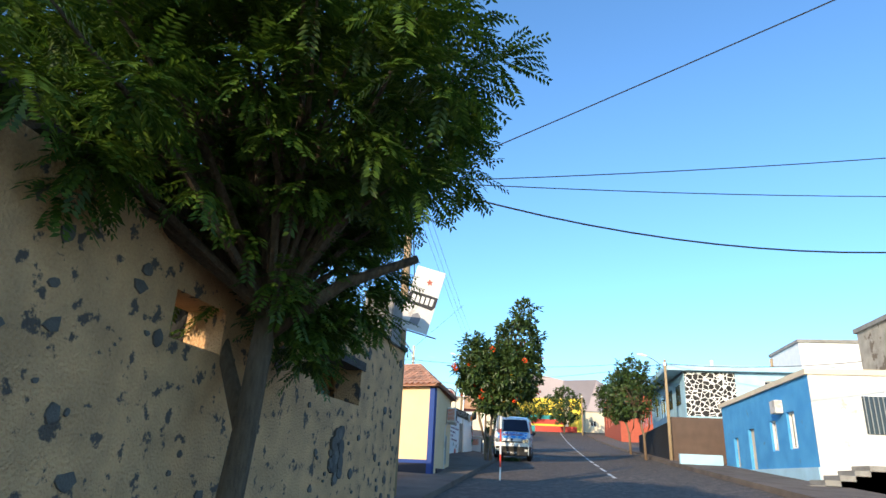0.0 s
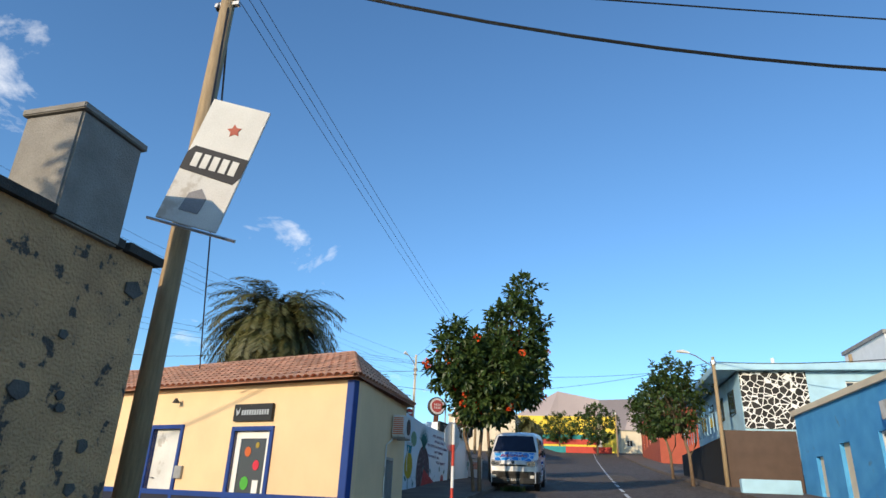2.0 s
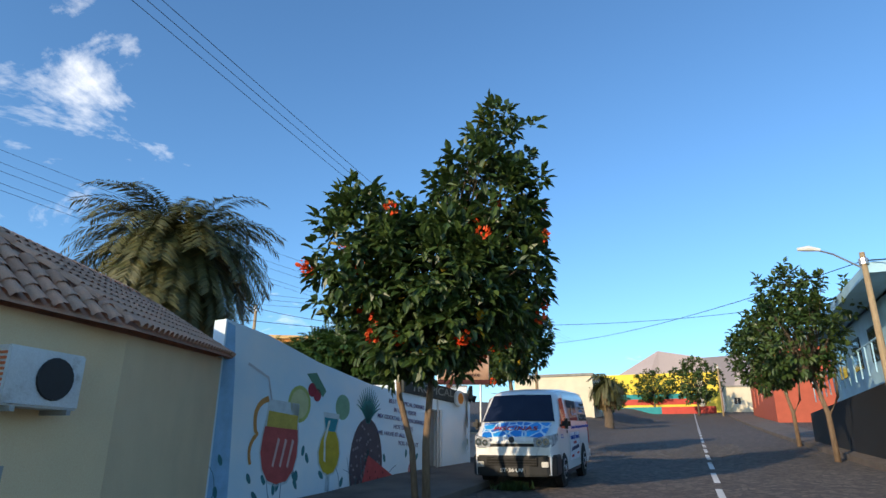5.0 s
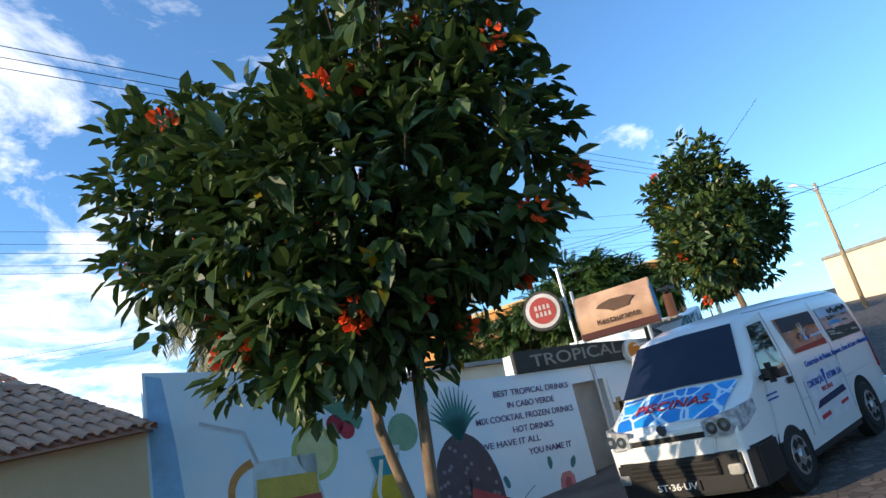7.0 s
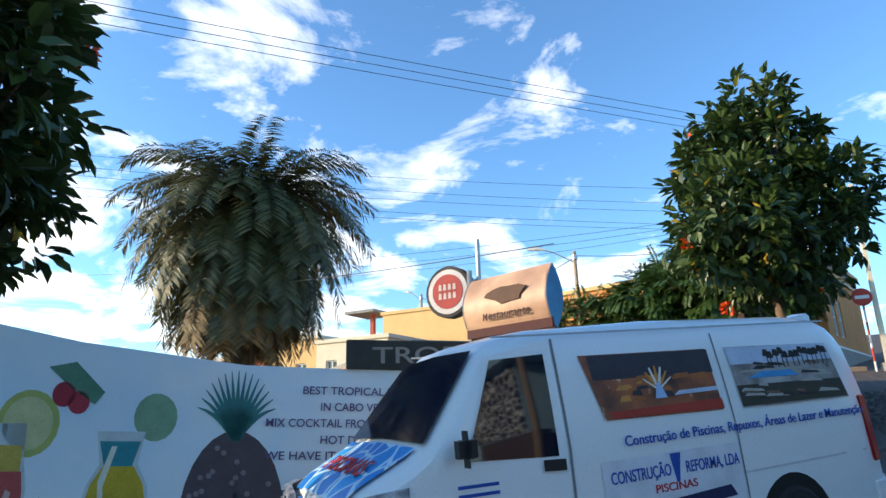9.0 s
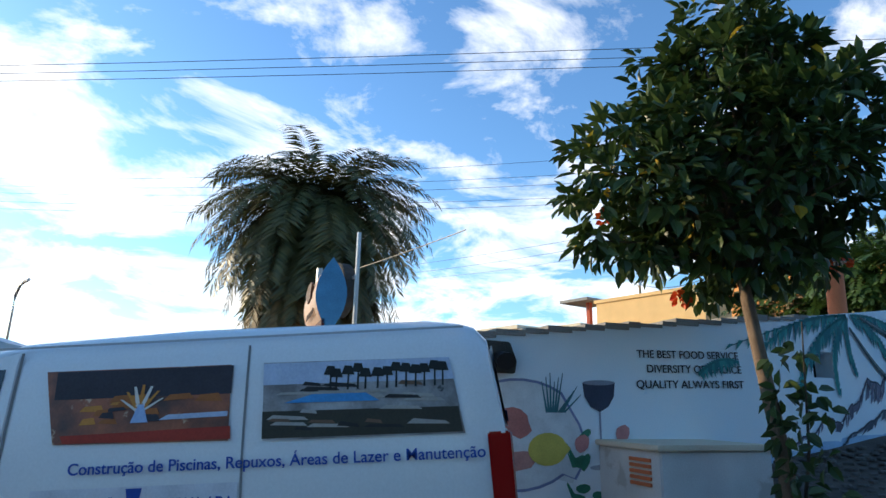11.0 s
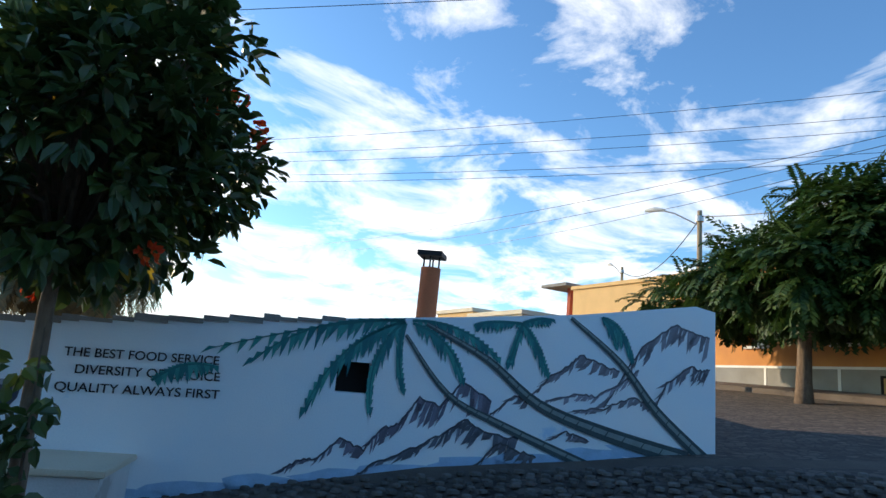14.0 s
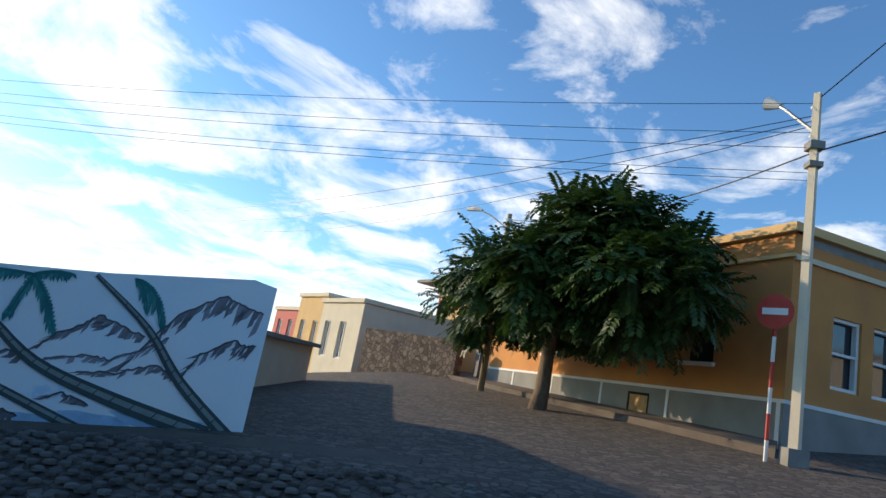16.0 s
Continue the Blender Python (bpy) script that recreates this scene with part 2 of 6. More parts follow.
FLOWER = leafmat("orange red petals", (0.75, 0.05, 0.01), (0.85, 0.14, 0.02), 0.2, 0.6)
YLEAF = leafmat("yellowed leaf", (0.5, 0.30, 0.02), (0.45, 0.35, 0.04), 0.3, 0.5)
PINK2 = mat("pink paint", (0.62, 0.20, 0.20), 0.8, 0.2, 4, 0.05)


def flat(name, color, rough=0.75, var=0.18):
    return mat(name, color, rough, var, 5.0, 0.05)


# ---- building helpers ----
class Shape:
    """Collects vertices and faces for one mesh."""

    def __init__(self):
        self.v, self.f = [], []

    def add(self, vs, fs):
        o = len(self.v)
        self.v += [tuple(p) for p in vs]
        self.f += [tuple(o + i for i in q) for q in fs]
        return self

    def box(self, a, b, m=None):
        (x0, y0, z0), (x1, y1, z1) = a, b
        vs = [(x0, y0, z0), (x1, y0, z0), (x1, y1, z0), (x0, y1, z0), (x0, y0, z1), (x1, y0, z1), (x1, y1, z1), (x0, y1, z1)]
        if m:
            vs = [m @ Vector(p) for p in vs]
        return self.add(vs, [(3, 2, 1, 0), (4, 5, 6, 7), (0, 1, 5, 4), (1, 2, 6, 5), (2, 3, 7, 6), (3, 0, 4, 7)])

    def tube(self, pts, radii, n=8, caps=True):
        pts = [Vector(p) for p in pts]
        rings = []
        for i, p in enumerate(pts):
            d = (pts[min(i + 1, len(pts) - 1)] - pts[max(i - 1, 0)]).normalized()
            a = d.cross(Vector((0, 0, 1)) if abs(d.z) < 0.9 else Vector((1, 0, 0))).normalized()
            b = d.cross(a)
            r = radii[i] if isinstance(radii, (list, tuple)) else radii
            rings.append([p + r * (math.cos(2 * math.pi * k / n) * a + math.sin(2 * math.pi * k / n) * b) for k in range(n)])
        vs = [q for ring in rings for q in ring]
        fs = [(i * n + k, i * n + (k + 1) % n, (i + 1) * n + (k + 1) % n, (i + 1) * n + k) for i in range(len(pts) - 1) for k in range(n)]
        if caps:
            fs += [tuple(range(n - 1, -1, -1)), tuple((len(pts) - 1) * n + k for k in range(n))]
        return self.add(vs, fs)

    def slab(self, outline, y0, y1):
        """A flat outline in x and z, from depth y0 to y1."""
        k = len(outline)
        vs = [(x, y0, z) for x, z in outline] + [(x, y1, z) for x, z in outline]
        fs = [tuple(range(k)), tuple(range(2 * k - 1, k - 1, -1))] + [(i, k + i, k + (i + 1) % k, (i + 1) % k) for i in range(k)]
        return self.add(vs, fs)

    def plan(self, outline, z0, z1):
        k = len(outline)
        vs = [(x, y, z0) for x, y in outline] + [(x, y, z1) for x, y in outline]
        fs = [tuple(range(k - 1, -1, -1)), tuple(range(k, 2 * k))] + [(i, (i + 1) % k, k + (i + 1) % k, k + i) for i in range(k)]
        return self.add(vs, fs)


def part(name, shape, material, parent=None, label="", smooth=False, bevel=0.0):
    me = bpy.data.meshes.new(name)
    me.from_pydata(shape.v, [], shape.f)
    me.update()
    bm = bmesh.new()
    bm.from_mesh(me)
    if "wall" in name and len(bm.verts) < 3000:
        bmesh.ops.remove_doubles(bm, verts=bm.verts, dist=1e-4)
    bmesh.ops.recalc_face_normals(bm, faces=bm.faces) if len(bm.faces) < 6000 else None
    if bevel:
        bmesh.ops.bevel(bm, geom=[e for e in bm.edges if e.calc_face_angle(0) > 0.5], offset=bevel, segments=2, affect="EDGES")
    bm.to_mesh(me)
    bm.free()
    me.materials.append(material)
    if smooth:
        me.polygons.foreach_set("use_smooth", [True] * len(me.polygons))
    ob = new(name, me)
    if parent:
        ob.parent = parent
    if label:
        ob["label"] = label
    return ob


def thing(name, m, label, category, group="", kind=""):
    ob = new(name)
    ob.matrix_world = m
    return tagged(ob, label, category, group, kind)


def letters(name, text, material, parent, m, size, width=0.0, label=""):
    cu = bpy.data.curves.new("letters", "FONT")
    cu.body, cu.size, cu.extrude, cu.align_x, cu.offset = text, size, 0.002, "LEFT", 0.008 * size
    tmp = bpy.data.objects.new("letters", cu)
    scene.collection.objects.link(tmp)
    bpy.context.view_layer.update()
    me = bpy.data.meshes.new_from_object(tmp.evaluated_get(bpy.context.evaluated_depsgraph_get()))
    bpy.data.objects.remove(tmp)
    if width:
        xs = [v.co.x for v in me.vertices]
        k = width / max(max(xs) - min(xs), 1e-6)
        for v in me.vertices:
            v.co.x *= k
    me.materials.clear()
    me.materials.append(material)
    ob = new(name, me)
    ob.parent = parent
    ob.matrix_local = m
    ob["label"] = label or f"painted words {text}"
    return ob


def zg(x, y):
    """Height of the ground: the street climbs, the lot beside the painted wall lies higher."""
    z = 0.065 * min(y, 90) + 2e-4 * max(0, min(y, 90)) ** 2
    u = min(1, max(0, (-x - 1.2) / 3.8))
    u = u * u * (3 - 2 * u)
    return z + min(3.4, 0.8 * u + 0.058 * max(0, -x - 6)) * min(1, max(0, (y + 2) / 15))


PIVOT = Vector((3.1, -12.6, -0.819))
LOWER = Matrix.Translation(PIVOT) @ Matrix.Scale(0.80, 4) @ Matrix.Translation(-PIVOT)   # lower end of the street and its far side


# ---- ground ----
def axis_steps(lo, hi, fine_lo, fine_hi, step):
    out = [fine_lo + step * i for i in range(int((fine_hi - fine_lo) / step) + 1)]
    d, p = step, out[0]
    while p > lo:
        d *= 1.35
        p -= d
        out.insert(0, p)
    d, p = step, out[-1]
    while p < hi:
        d *= 1.35
        p += d
        out.append(p)
    return out


gx, gy = axis_steps(-1500, 1500, -14, 14, 0.7), axis_steps(-1500, 1500, -40, 60, 1.0)
g = Shape()
g.v = [(x, y, zg(x, y)) for y in gy for x in gx]
g.f = [(j * len(gx) + i, j * len(gx) + i + 1, (j + 1) * len(gx) + i + 1, (j + 1) * len(gx) + i) for j in range(len(gy) - 1) for i in range(len(gx) - 1)]
tagged(part("ground", g, ASPHALT, smooth=True), "dark cobbled street climbing gently between houses", "ground", kind="structure")


def strip(name, pts_l, pts_r, lift, thick, material, label, kind="structure"):
    """A raised strip of pavement between two edges, with a real edge."""
    s = Shape()
    k = len(pts_l)
    vs = []
    for (xl, yl), (xr, yr) in zip(pts_l, pts_r):
        vs += [(xl, yl, zg(xl, yl) + lift), (xr, yr, zg(xr, yr) + lift), (xr, yr, zg(xr, yr) - thick), (xl, yl, zg(xl, yl) - thick)]
    fs = []
    for i in range(k - 1):
        a, b = 4 * i, 4 * i + 4
        fs += [(a, a + 1, b + 1, b), (a + 1, a + 2, b + 2, b + 1), (a + 3, a, b, b + 3)]
    fs += [(0, 3, 2, 1), (4 * k - 4, 4 * k - 3, 4 * k - 2, 4 * k - 1)]
    s.add(vs, fs)
    return tagged(part(name, s, material), label, "pavement", kind=kind)


ys = [-46 + 2 * i for i in range(26)]
strip("pavement", [(-2.9, y) for y in ys], [(-0.65 - 0.0 * y, y) for y in ys], 0.12, 0.3, PAVING, "narrow concrete pavement along the houses")
ys = [4 + 1.0 * i for i in range(13)]
strip("verge", [(-3.7 - 0.16 * (y - 3.5), y) for y in ys], [(-1.4 - 0.14 * (y - 3.5), y) for y in ys], 0.05, 0.3, DIRT, "bare dark earth verge at the foot of the painted wall")
ys = [-46 + 3 * i for i in range(40)]
strip("pavement_2", [(7.4, y) for y in ys], [(9.8, y) for y in ys], 0.16, 0.3, PAVING, "concrete pavement with worn kerb on the sunny side")
for i in range(26):
    y = -8 + i * 3.4
    s = Shape()
    s.add([(3.62, y, zg(3.6, y) + 0.006), (3.74, y, zg(3.6, y) + 0.006), (3.72, y + 2.3, zg(3.6, y + 2.3) + 0.006), (3.60, y + 2.3, zg(3.6, y + 2.3) + 0.006)], [(0, 1, 2, 3)])
    tagged(part("road_mark", s, OLDWHITE), "worn white dashed line on the road", "road marking", "centre line", kind="structure")
h = Shape()
for k, (x, z) in enumerate([(-700, 60), (-420, 95), (-300, 90), (-120, 140), (-40, 176), (30, 160), (90, 168), (150, 140), (230, 118), (330, 100), (520, 90), (800, 50)]):
    h.v += [(x, 1150, -5), (x, 1150 + 60 * math.sin(k), z)]
h.f = [(2 * i, 2 * i + 2, 2 * i + 3, 2 * i + 1) for i in range(11)]
tagged(part("backdrop", h, HILL), "bare brown mountain ridge far beyond the town", "mountain", kind="structure")


# ---- walls with openings ----
def wall_plate(outline_top, x0, x1, base, depth, holes):
    """A wall in local x and z, facing -y: columns between breaks, with rectangular holes (xa, xb, za, zb) cut through."""
    def top(x):
        for (a, za), (b, zb) in zip(outline_top, outline_top[1:]):
            if a <= x <= b:
                return za + (zb - za) * (x - a) / (b - a)
        return outline_top[-1][1]
    cuts = sorted({x0, x1, *[a for a, _ in outline_top if x0 < a < x1], *[v for hh in holes for v in hh[:2] if x0 < v < x1]})
    s = Shape()
    for a, b in zip(cuts, cuts[1:]):
        spans = [(base, None)]
        for xa, xb, za, zb in sorted(holes, key=lambda q: q[2]):
            if xa <= a + 1e-6 and xb >= b - 1e-6:
                lo, _ = spans.pop()
                spans += [(lo, za), (zb, None)]
        for lo, hi in spans:
            ta, tb = (hi, hi) if hi is not None else (top(a), top(b))
            s.add([(a, 0, lo), (b, 0, lo), (b, 0, tb), (a, 0, ta), (a, depth, lo), (b, depth, lo), (b, depth, tb), (a, depth, ta)],
                  [(0, 1, 2, 3), (7, 6, 5, 4), (3, 2, 6, 7), (0, 4, 5, 1), (0, 3, 7, 4), (1, 5, 6, 2)])
    return s


# ---- ruined house ----
RUIN = LOWER @ pose(-2.08, -19.55, 0, 0, 0, 90 - 3.0)      # local x runs up the street, y into the house
ruin = thing("ruined_house", RUIN, "roofless old house with flaking ochre plaster over dark stone", "house")
holes = [(-4.75, -2.75, 0.55, 1.22), (-8.5, -7.55, 0.62, 1.12)]
part("wall", wall_plate([(-17, 1.9), (-9, 1.75), (-6, 1.95), (0, 2.12)], -17, 0, -3.2, 0.5, holes), PLASTER_RUIN, ruin, "thick plastered stone wall with holes")
part("gable_wall", Shape().box((-0.5, 0.5, -3), (0, 7, 2.1)), PLASTER_RUIN, ruin)
part("back_wall", Shape().box((-17, 6.5, -3), (-0.5, 7, 1.0)), PLASTER_RUIN, ruin)
# Inner wall in near-black: the room's shade is put into its colour.
part("inner_wall", Shape().box((-7.3, 0.5, -3), (-6.9, 6.5, 1.9)), DARK, ruin)
part("roof_slab", Shape().box((-6.9, 0.5, 1.55), (-0.5, 6.5, 1.75)), DARKCON, ruin)
s = Shape()
for i in range(24):
    x = -17 + i * 0.72
    w = random.uniform(0.62, 0.71)
    zt = 1.9 + (x + 17) * 0.012 + random.uniform(-0.02, 0.02) - (0.16 if -11 < x < -6.5 else 0)
    s.box((x, -0.07 + random.uniform(-.02, .02), zt - 0.02), (min(x + w, 0.05), 0.55, zt + 0.07))
part("coping", s, DARKCON, ruin, "dark cracked coping slabs")
part("lintel", Shape().box((-4.95, -0.03, 1.2), (-2.6, 0.3, 1.36)), DARKCON, ruin, "dark weathered timber lintel")
rr = random.Random(5)
for i in range(150):
    x, z, r = rr.uniform(-16, -0.2), rr.uniform(-1.9, 1.75), rr.uniform(0.03, 0.12)
    if any(a - r < x < b + r and c - r < z < d + r for a, b, c, d in holes):
        continue
    k = rr.randint(5, 8)
    part("stone", Shape().slab([(x + r * rr.uniform(.6, 1.1) * math.cos(-2 * math.pi * q / k), z + r * rr.uniform(.5, 1.0) * math.sin(-2 * math.pi * q / k)) for q in range(k)], -0.022, 0.05), STONE, ruin)
s = Shape()
for i in range(26):
    a, r = rr.uniform(0, 6.28), rr.uniform(0, 0.42)
    x, z, q0 = -3.7 + r * math.cos(a) * .75, -0.35 + r * math.sin(a) * 1.2, rr.uniform(.08, .16)
    s.slab([(x + q0 * rr.uniform(.7, 1.1) * math.cos(-2 * math.pi * q / 7), z + q0 * rr.uniform(.7, 1.1) * math.sin(-2 * math.pi * q / 7)) for q in range(7)], -0.05 + rr.uniform(0, .03), 0.05)
part("broken_patch", s, STONE, ruin, "bare rubble where the plaster fell")
chim = thing("concrete_pillar", RUIN @ pose(-0.95, 0.25, 2.1), "square grey concrete pillar standing on the ruin's wall top", "pillar")
part("shaft", Shape().box((-0.38, -0.33, -0.05), (0.38, 0.33, 1.0)), CONCRETE, chim, bevel=0.02)
part("cap", Shape().box((-0.41, -0.36, 1.0), (0.41, 0.36, 1.07)), CONCRETE, chim, bevel=0.01)

# ---- utility pole at the ruin, with the advertising board ----
def wooden_pole(m, h, r, label, group="utility poles"):
    p = thing("utility_pole", m, label, "utility pole", group)
    part("shaft", Shape().tube([(0, 0, -0.4), (0, 0, h * .5), (0, 0, h)], [r, r * .85, r * .68], 12), WOODPOLE, p, smooth=True)
    return p


pole = wooden_pole(LOWER @ pose(-2.3, -18.95, zg(-2.3, -18.95), 0, 0, 0), 8.1, 0.13, "leaning sun-bleached wooden utility pole with insulators at its top")
for k in range(3):
    part("insulator", Shape().tube([(0.12 if k % 2 else -0.12, 0, 7.5 - k * .12), (0.12 if k % 2 else -0.12, 0, 7.62 - k * .12)], [0.045, 0.03], 8), BLACK, pole)
part("bracket", Shape().box((-0.18, -0.03, 7.3), (0.18, 0.03, 7.36)), GALV, pole)
board = thing("advertising_board", LOWER @ pose(-1.78, -19.3, 3.35, 0, 14, 12), "tilted white advertising board with a dark band, on a pole", "sign")
part("panel", Shape().box((-0.36, -0.015, -0.75), (0.36, 0.015, 0.85)), OLDWHITE, board, bevel=0.005)
DARKBAND = flat("faded black print", (0.04, 0.04, 0.045))
FADERED = flat("faded red print", (0.45, 0.12, 0.08))
part("printed_band", Shape().slab([(-.36, -.12), (.3, -.16), (.36, -.05), (.36, .18), (-.3, .2), (-.36, .1)], -0.022, -0.017), DARKBAND, board, "dark band where a brand name stands")
for i in range(5):
    part("printed_mark", Shape().box((-0.26 + i * .115, -0.027, -0.06), (-0.18 + i * .115, -0.023, 0.12)), OLDWHITE, board, "pale bars in place of letters")
part("printed_star", Shape().slab([(.05 + .09 * (1 if k % 2 else .5) * math.cos(k * .628), .5 + .09 * (1 if k % 2 else .5) * math.sin(k * .628)) for k in range(9, -1, -1)], -0.022, -0.017), FADERED, board)
part("printed_bottle", Shape().slab([(-.15, -.6), (.08, -.6), (.1, -.4), (0, -.3), (-.12, -.38)], -0.022, -0.017), flat("grey print", (.25, .25, .27)), board)
part("bottom_rail", Shape().tube([(-0.45, 0, -0.78), (0.6, 0, -0.78)], 0.018, 6), GALV, board)

# ---- cream house with tiled roof ----
WA = pose(-3.86, -4.07, 0, 0, 0, 90 - 11.03)       # the painted walls: local x runs up the street
WB = pose(-1.935, 2.99, 0, 0, 0, 90 + 21.7)
HOUSE = LOWER @ pose(-2.72, -11.6, 0, 0, 0, -17)
house = thing("corner_house", HOUSE, "single-storey cream house with royal blue trim and a clay tile roof", "house")
FH = [(-2.3 - 1.15, -2.3, -1.2, 1.22), (-5.4 - 1.05, -5.4, -1.2, 1.3), (-8.3 - 1.0, -8.3, -1.2, 1.35)]
part("front_wall", wall_plate([(-13, 2.3), (0, 2.3)], -13, 0, -1.6, 0.35, FH), CREAM, house, "sunlit cream plaster front")
SIDE = pose(0, 0.35, 0, 0, 0, 90 + 19.5)
SIDEW = HOUSE @ SIDE
BEND = 4.4                                                   # the side wall turns here towards the painted wall
END = HOUSE.inverted() @ WA @ Vector((0, 0, 0))
bend = SIDE @ Vector((BEND, 0, 0))
REAR = pose(bend.x, bend.y, 0, 0, 0, math.degrees(math.atan2(END.y - bend.y, END.x - bend.x)))
REARL = math.hypot(END.x - bend.x, END.y - bend.y)
s = wall_plate([(0, 2.3), (BEND, 2.3)], 0, BEND, -1.6, 0.35, [(2.35, 3.2, -0.25, 0.82)])
s.v = [tuple(SIDE @ Vector(p)) for p in s.v]
part("side_wall", s, CREAM, house)
s = wall_plate([(0, 2.3), (REARL, 2.85)], 0, REARL, -1.6, 0.35, [])
s.v = [tuple(REAR @ Vector(p)) for p in s.v]
part("rear_side_wall", s, CREAM, house)
part("back_wall", Shape().box((-13, 8.2, -1.6), (-8.0, 8.5, 2.1)), CREAM, house)
part("corner_column", Shape().box((-0.16, -0.05, -1.0), (0.04, 0.14, 2.28)), ROYAL, house, "royal blue corner pilaster", bevel=0.01)
part("plinth", Shape().box((-13, -0.04, -1.6), (-0.16, 0.0, -0.28)), NAVY, house)
part("plinth_line", Shape().box((-13, -0.06, -0.28), (-0.16, 0.0, -0.16)), ROYAL, house)
part("side_plinth", Shape().box((0.06, -0.04, -1.6), (BEND, -0.003, -0.42), SIDE), NAVY, house)
for (xa, xb, za, zb) in FH:
    s = Shape()
    for a, b in (((xa - .1, -.05, za), (xa, .1, zb + .1)), ((xb, -.05, za), (xb + .1, .1, zb + .1)), ((xa, -.05, zb), (xb, .1, zb + .1))):
        s.box(a, b)
    part("door_surround", s, ROYAL, house)
dg = part("glazed_door", wall_plate([(FH[0][0], 1.22), (FH[0][1], 1.22)], FH[0][0], FH[0][1], -1.2, 0.05, [(FH[0][0] + .16, FH[0][1] - .16, -0.25, 1.05)]), WHITE, house, "white door with a glass panel and window stickers")
dg.location = (0, 0.06, 0)
xm = (FH[0][0] + FH[0][1]) / 2
part("pane", Shape().box((FH[0][0] + .16, .075, -.25), (FH[0][1] - .16, .085, 1.05)), WINGLASS, house)
STK = [(-.15, .75, .10, (.55, .12, .03)), (.16, .45, .10, (.6, .03, .06)), (-.14, .05, .13, (.08, .40, .05)), (.14, .9, .06, (.35, .25, .04))]
for dx, z, r, c in STK:
    part("sticker", Shape().slab([(xm + dx + r * math.cos(-k * .5236), z + r * 1.15 * math.sin(-k * .5236)) for k in range(12)], 0.066, 0.072), flat("sticker print", c), house)
part("notice", Shape().box((xm + .12, .064, -.2), (xm + .3, .07, .12)), WHITE, house)
part("round_logo", Shape().slab([(xm + .28 * math.cos(-k * .3927), -.68 + .28 * math.sin(-k * .3927)) for k in range(16)], 0.045, 0.056), flat("sky blue print", (.04, .28, .65)), house)
part("wooden_door", Shape().box((FH[1][0], .1, -1.2), (FH[1][1], .15, 1.3)), OLDWHITE, house, "plain off-white door")
part("door_handle", Shape().tube([(FH[1][0] + .1, .05, .1), (FH[1][0] + .22, .05, .1)], .015, 6), STEEL, house)
part("shutter", Shape().box((FH[2][0], .1, -1.2), (FH[2][1], .15, 1.35)), OLDWHITE, house)
sg = thing("shop_sign", HOUSE @ pose(-2.9, -0.06, 1.64), "black shop sign with silver lettering over the glazed door", "sign")
hw = .63
part("panel", Shape().box((-hw, -0.03, -0.2), (hw, 0.05, 0.2)), BLACK, sg, bevel=0.01)
part("emblem", Shape().slab([(-hw + .08, .1), (-hw + .12, -.08), (-hw + .2, -.02), (-hw + .22, .12), (-hw + .15, .02)], -.036, -.032), GALV, sg)
for i in range(11):
    part("sign_mark", Shape().box((-hw + .28 + i * (2 * hw - .36) / 11, -.036, -.06), (-hw + .28 + (i + .72) * (2 * hw - .36) / 11, -.032, .06)), GALV, sg, "silver bars in place of letters")
# roof of barrel tiles
E0, E1, E2, E3 = (-13.2, -.3, 2.3), (.3, -.3, 2.3), tuple(bend + Vector((.3, 0, 2.3))), tuple(Vector((END.x + .25, END.y + .1, 2.85)))
E4 = (-13.2, E3[1], 2.5)
R0, R1, R2 = (-12.0, 2.3, 3.45), (-1.9, 2.3, 3.45), (-6.0, 7.0, 3.75)
roof = part("roof", Shape().add([E0, E1, E2, E3, E4, R0, R1, R2], [(0, 1, 6, 5), (1, 2, 6), (2, 3, 7, 6), (3, 4, 7), (4, 0, 5, 7), (5, 6, 7)]), TILE, house, "hipped clay tile roof")


def barrel(a, b, r, n=5):
    d = (b - a)
    side = d.cross(Vector((0, 0, 1))).normalized()
    upv = side.cross(d).normalized()
    s = []
    for p, rr_ in ((a, r), (b, r * .85)):
        s += [p + side * (rr_ * math.cos(math.pi * k / n)) + upv * (rr_ * .8 * math.sin(math.pi * k / n)) for k in range(n + 1)]
    return s, [(k, k + 1, n + 2 + k, n + 1 + k) for k in range(n)]


def tile_rows(e0, e1, r0, r1, cols, rows, count_parts):
    e0, e1, r0, r1 = map(Vector, (e0, e1, r0, r1))
    made, rest = 0, Shape()
    for c in range(cols):
        u = (c + .5) / cols
        lo = e0.lerp(e1, u)
        # straight up the slope until the hip cuts it off
        along = (e1 - e0).normalized()
        upd = (r0 - e0) - along * (r0 - e0).dot(along)
        pos = (lo - e0).length
        left, right = (r0 - e0).dot(along), (r1 - e0).dot(along)
        total = (e1 - e0).length
        lim = min(1, pos / max(left, 1e-3), (total - pos) / max(total - right, 1e-3))
        for q in range(rows):
            if (q + .2) / rows > lim:
                break
            a = lo + upd * (q / rows) + Vector((0, 0, .05))
            b = lo + upd * min((q + 1.15) / rows, lim + .02) + Vector((0, 0, .035))
            vs, fs = barrel(a, b, total / cols * .42)
            if q < count_parts:
                part("tile", Shape().add(vs, fs), TILE, roof, smooth=True)
            else:
                rest.add(vs, fs)
    part("tiles", rest, TILE, roof, smooth=True)["kind"] = "stuff"


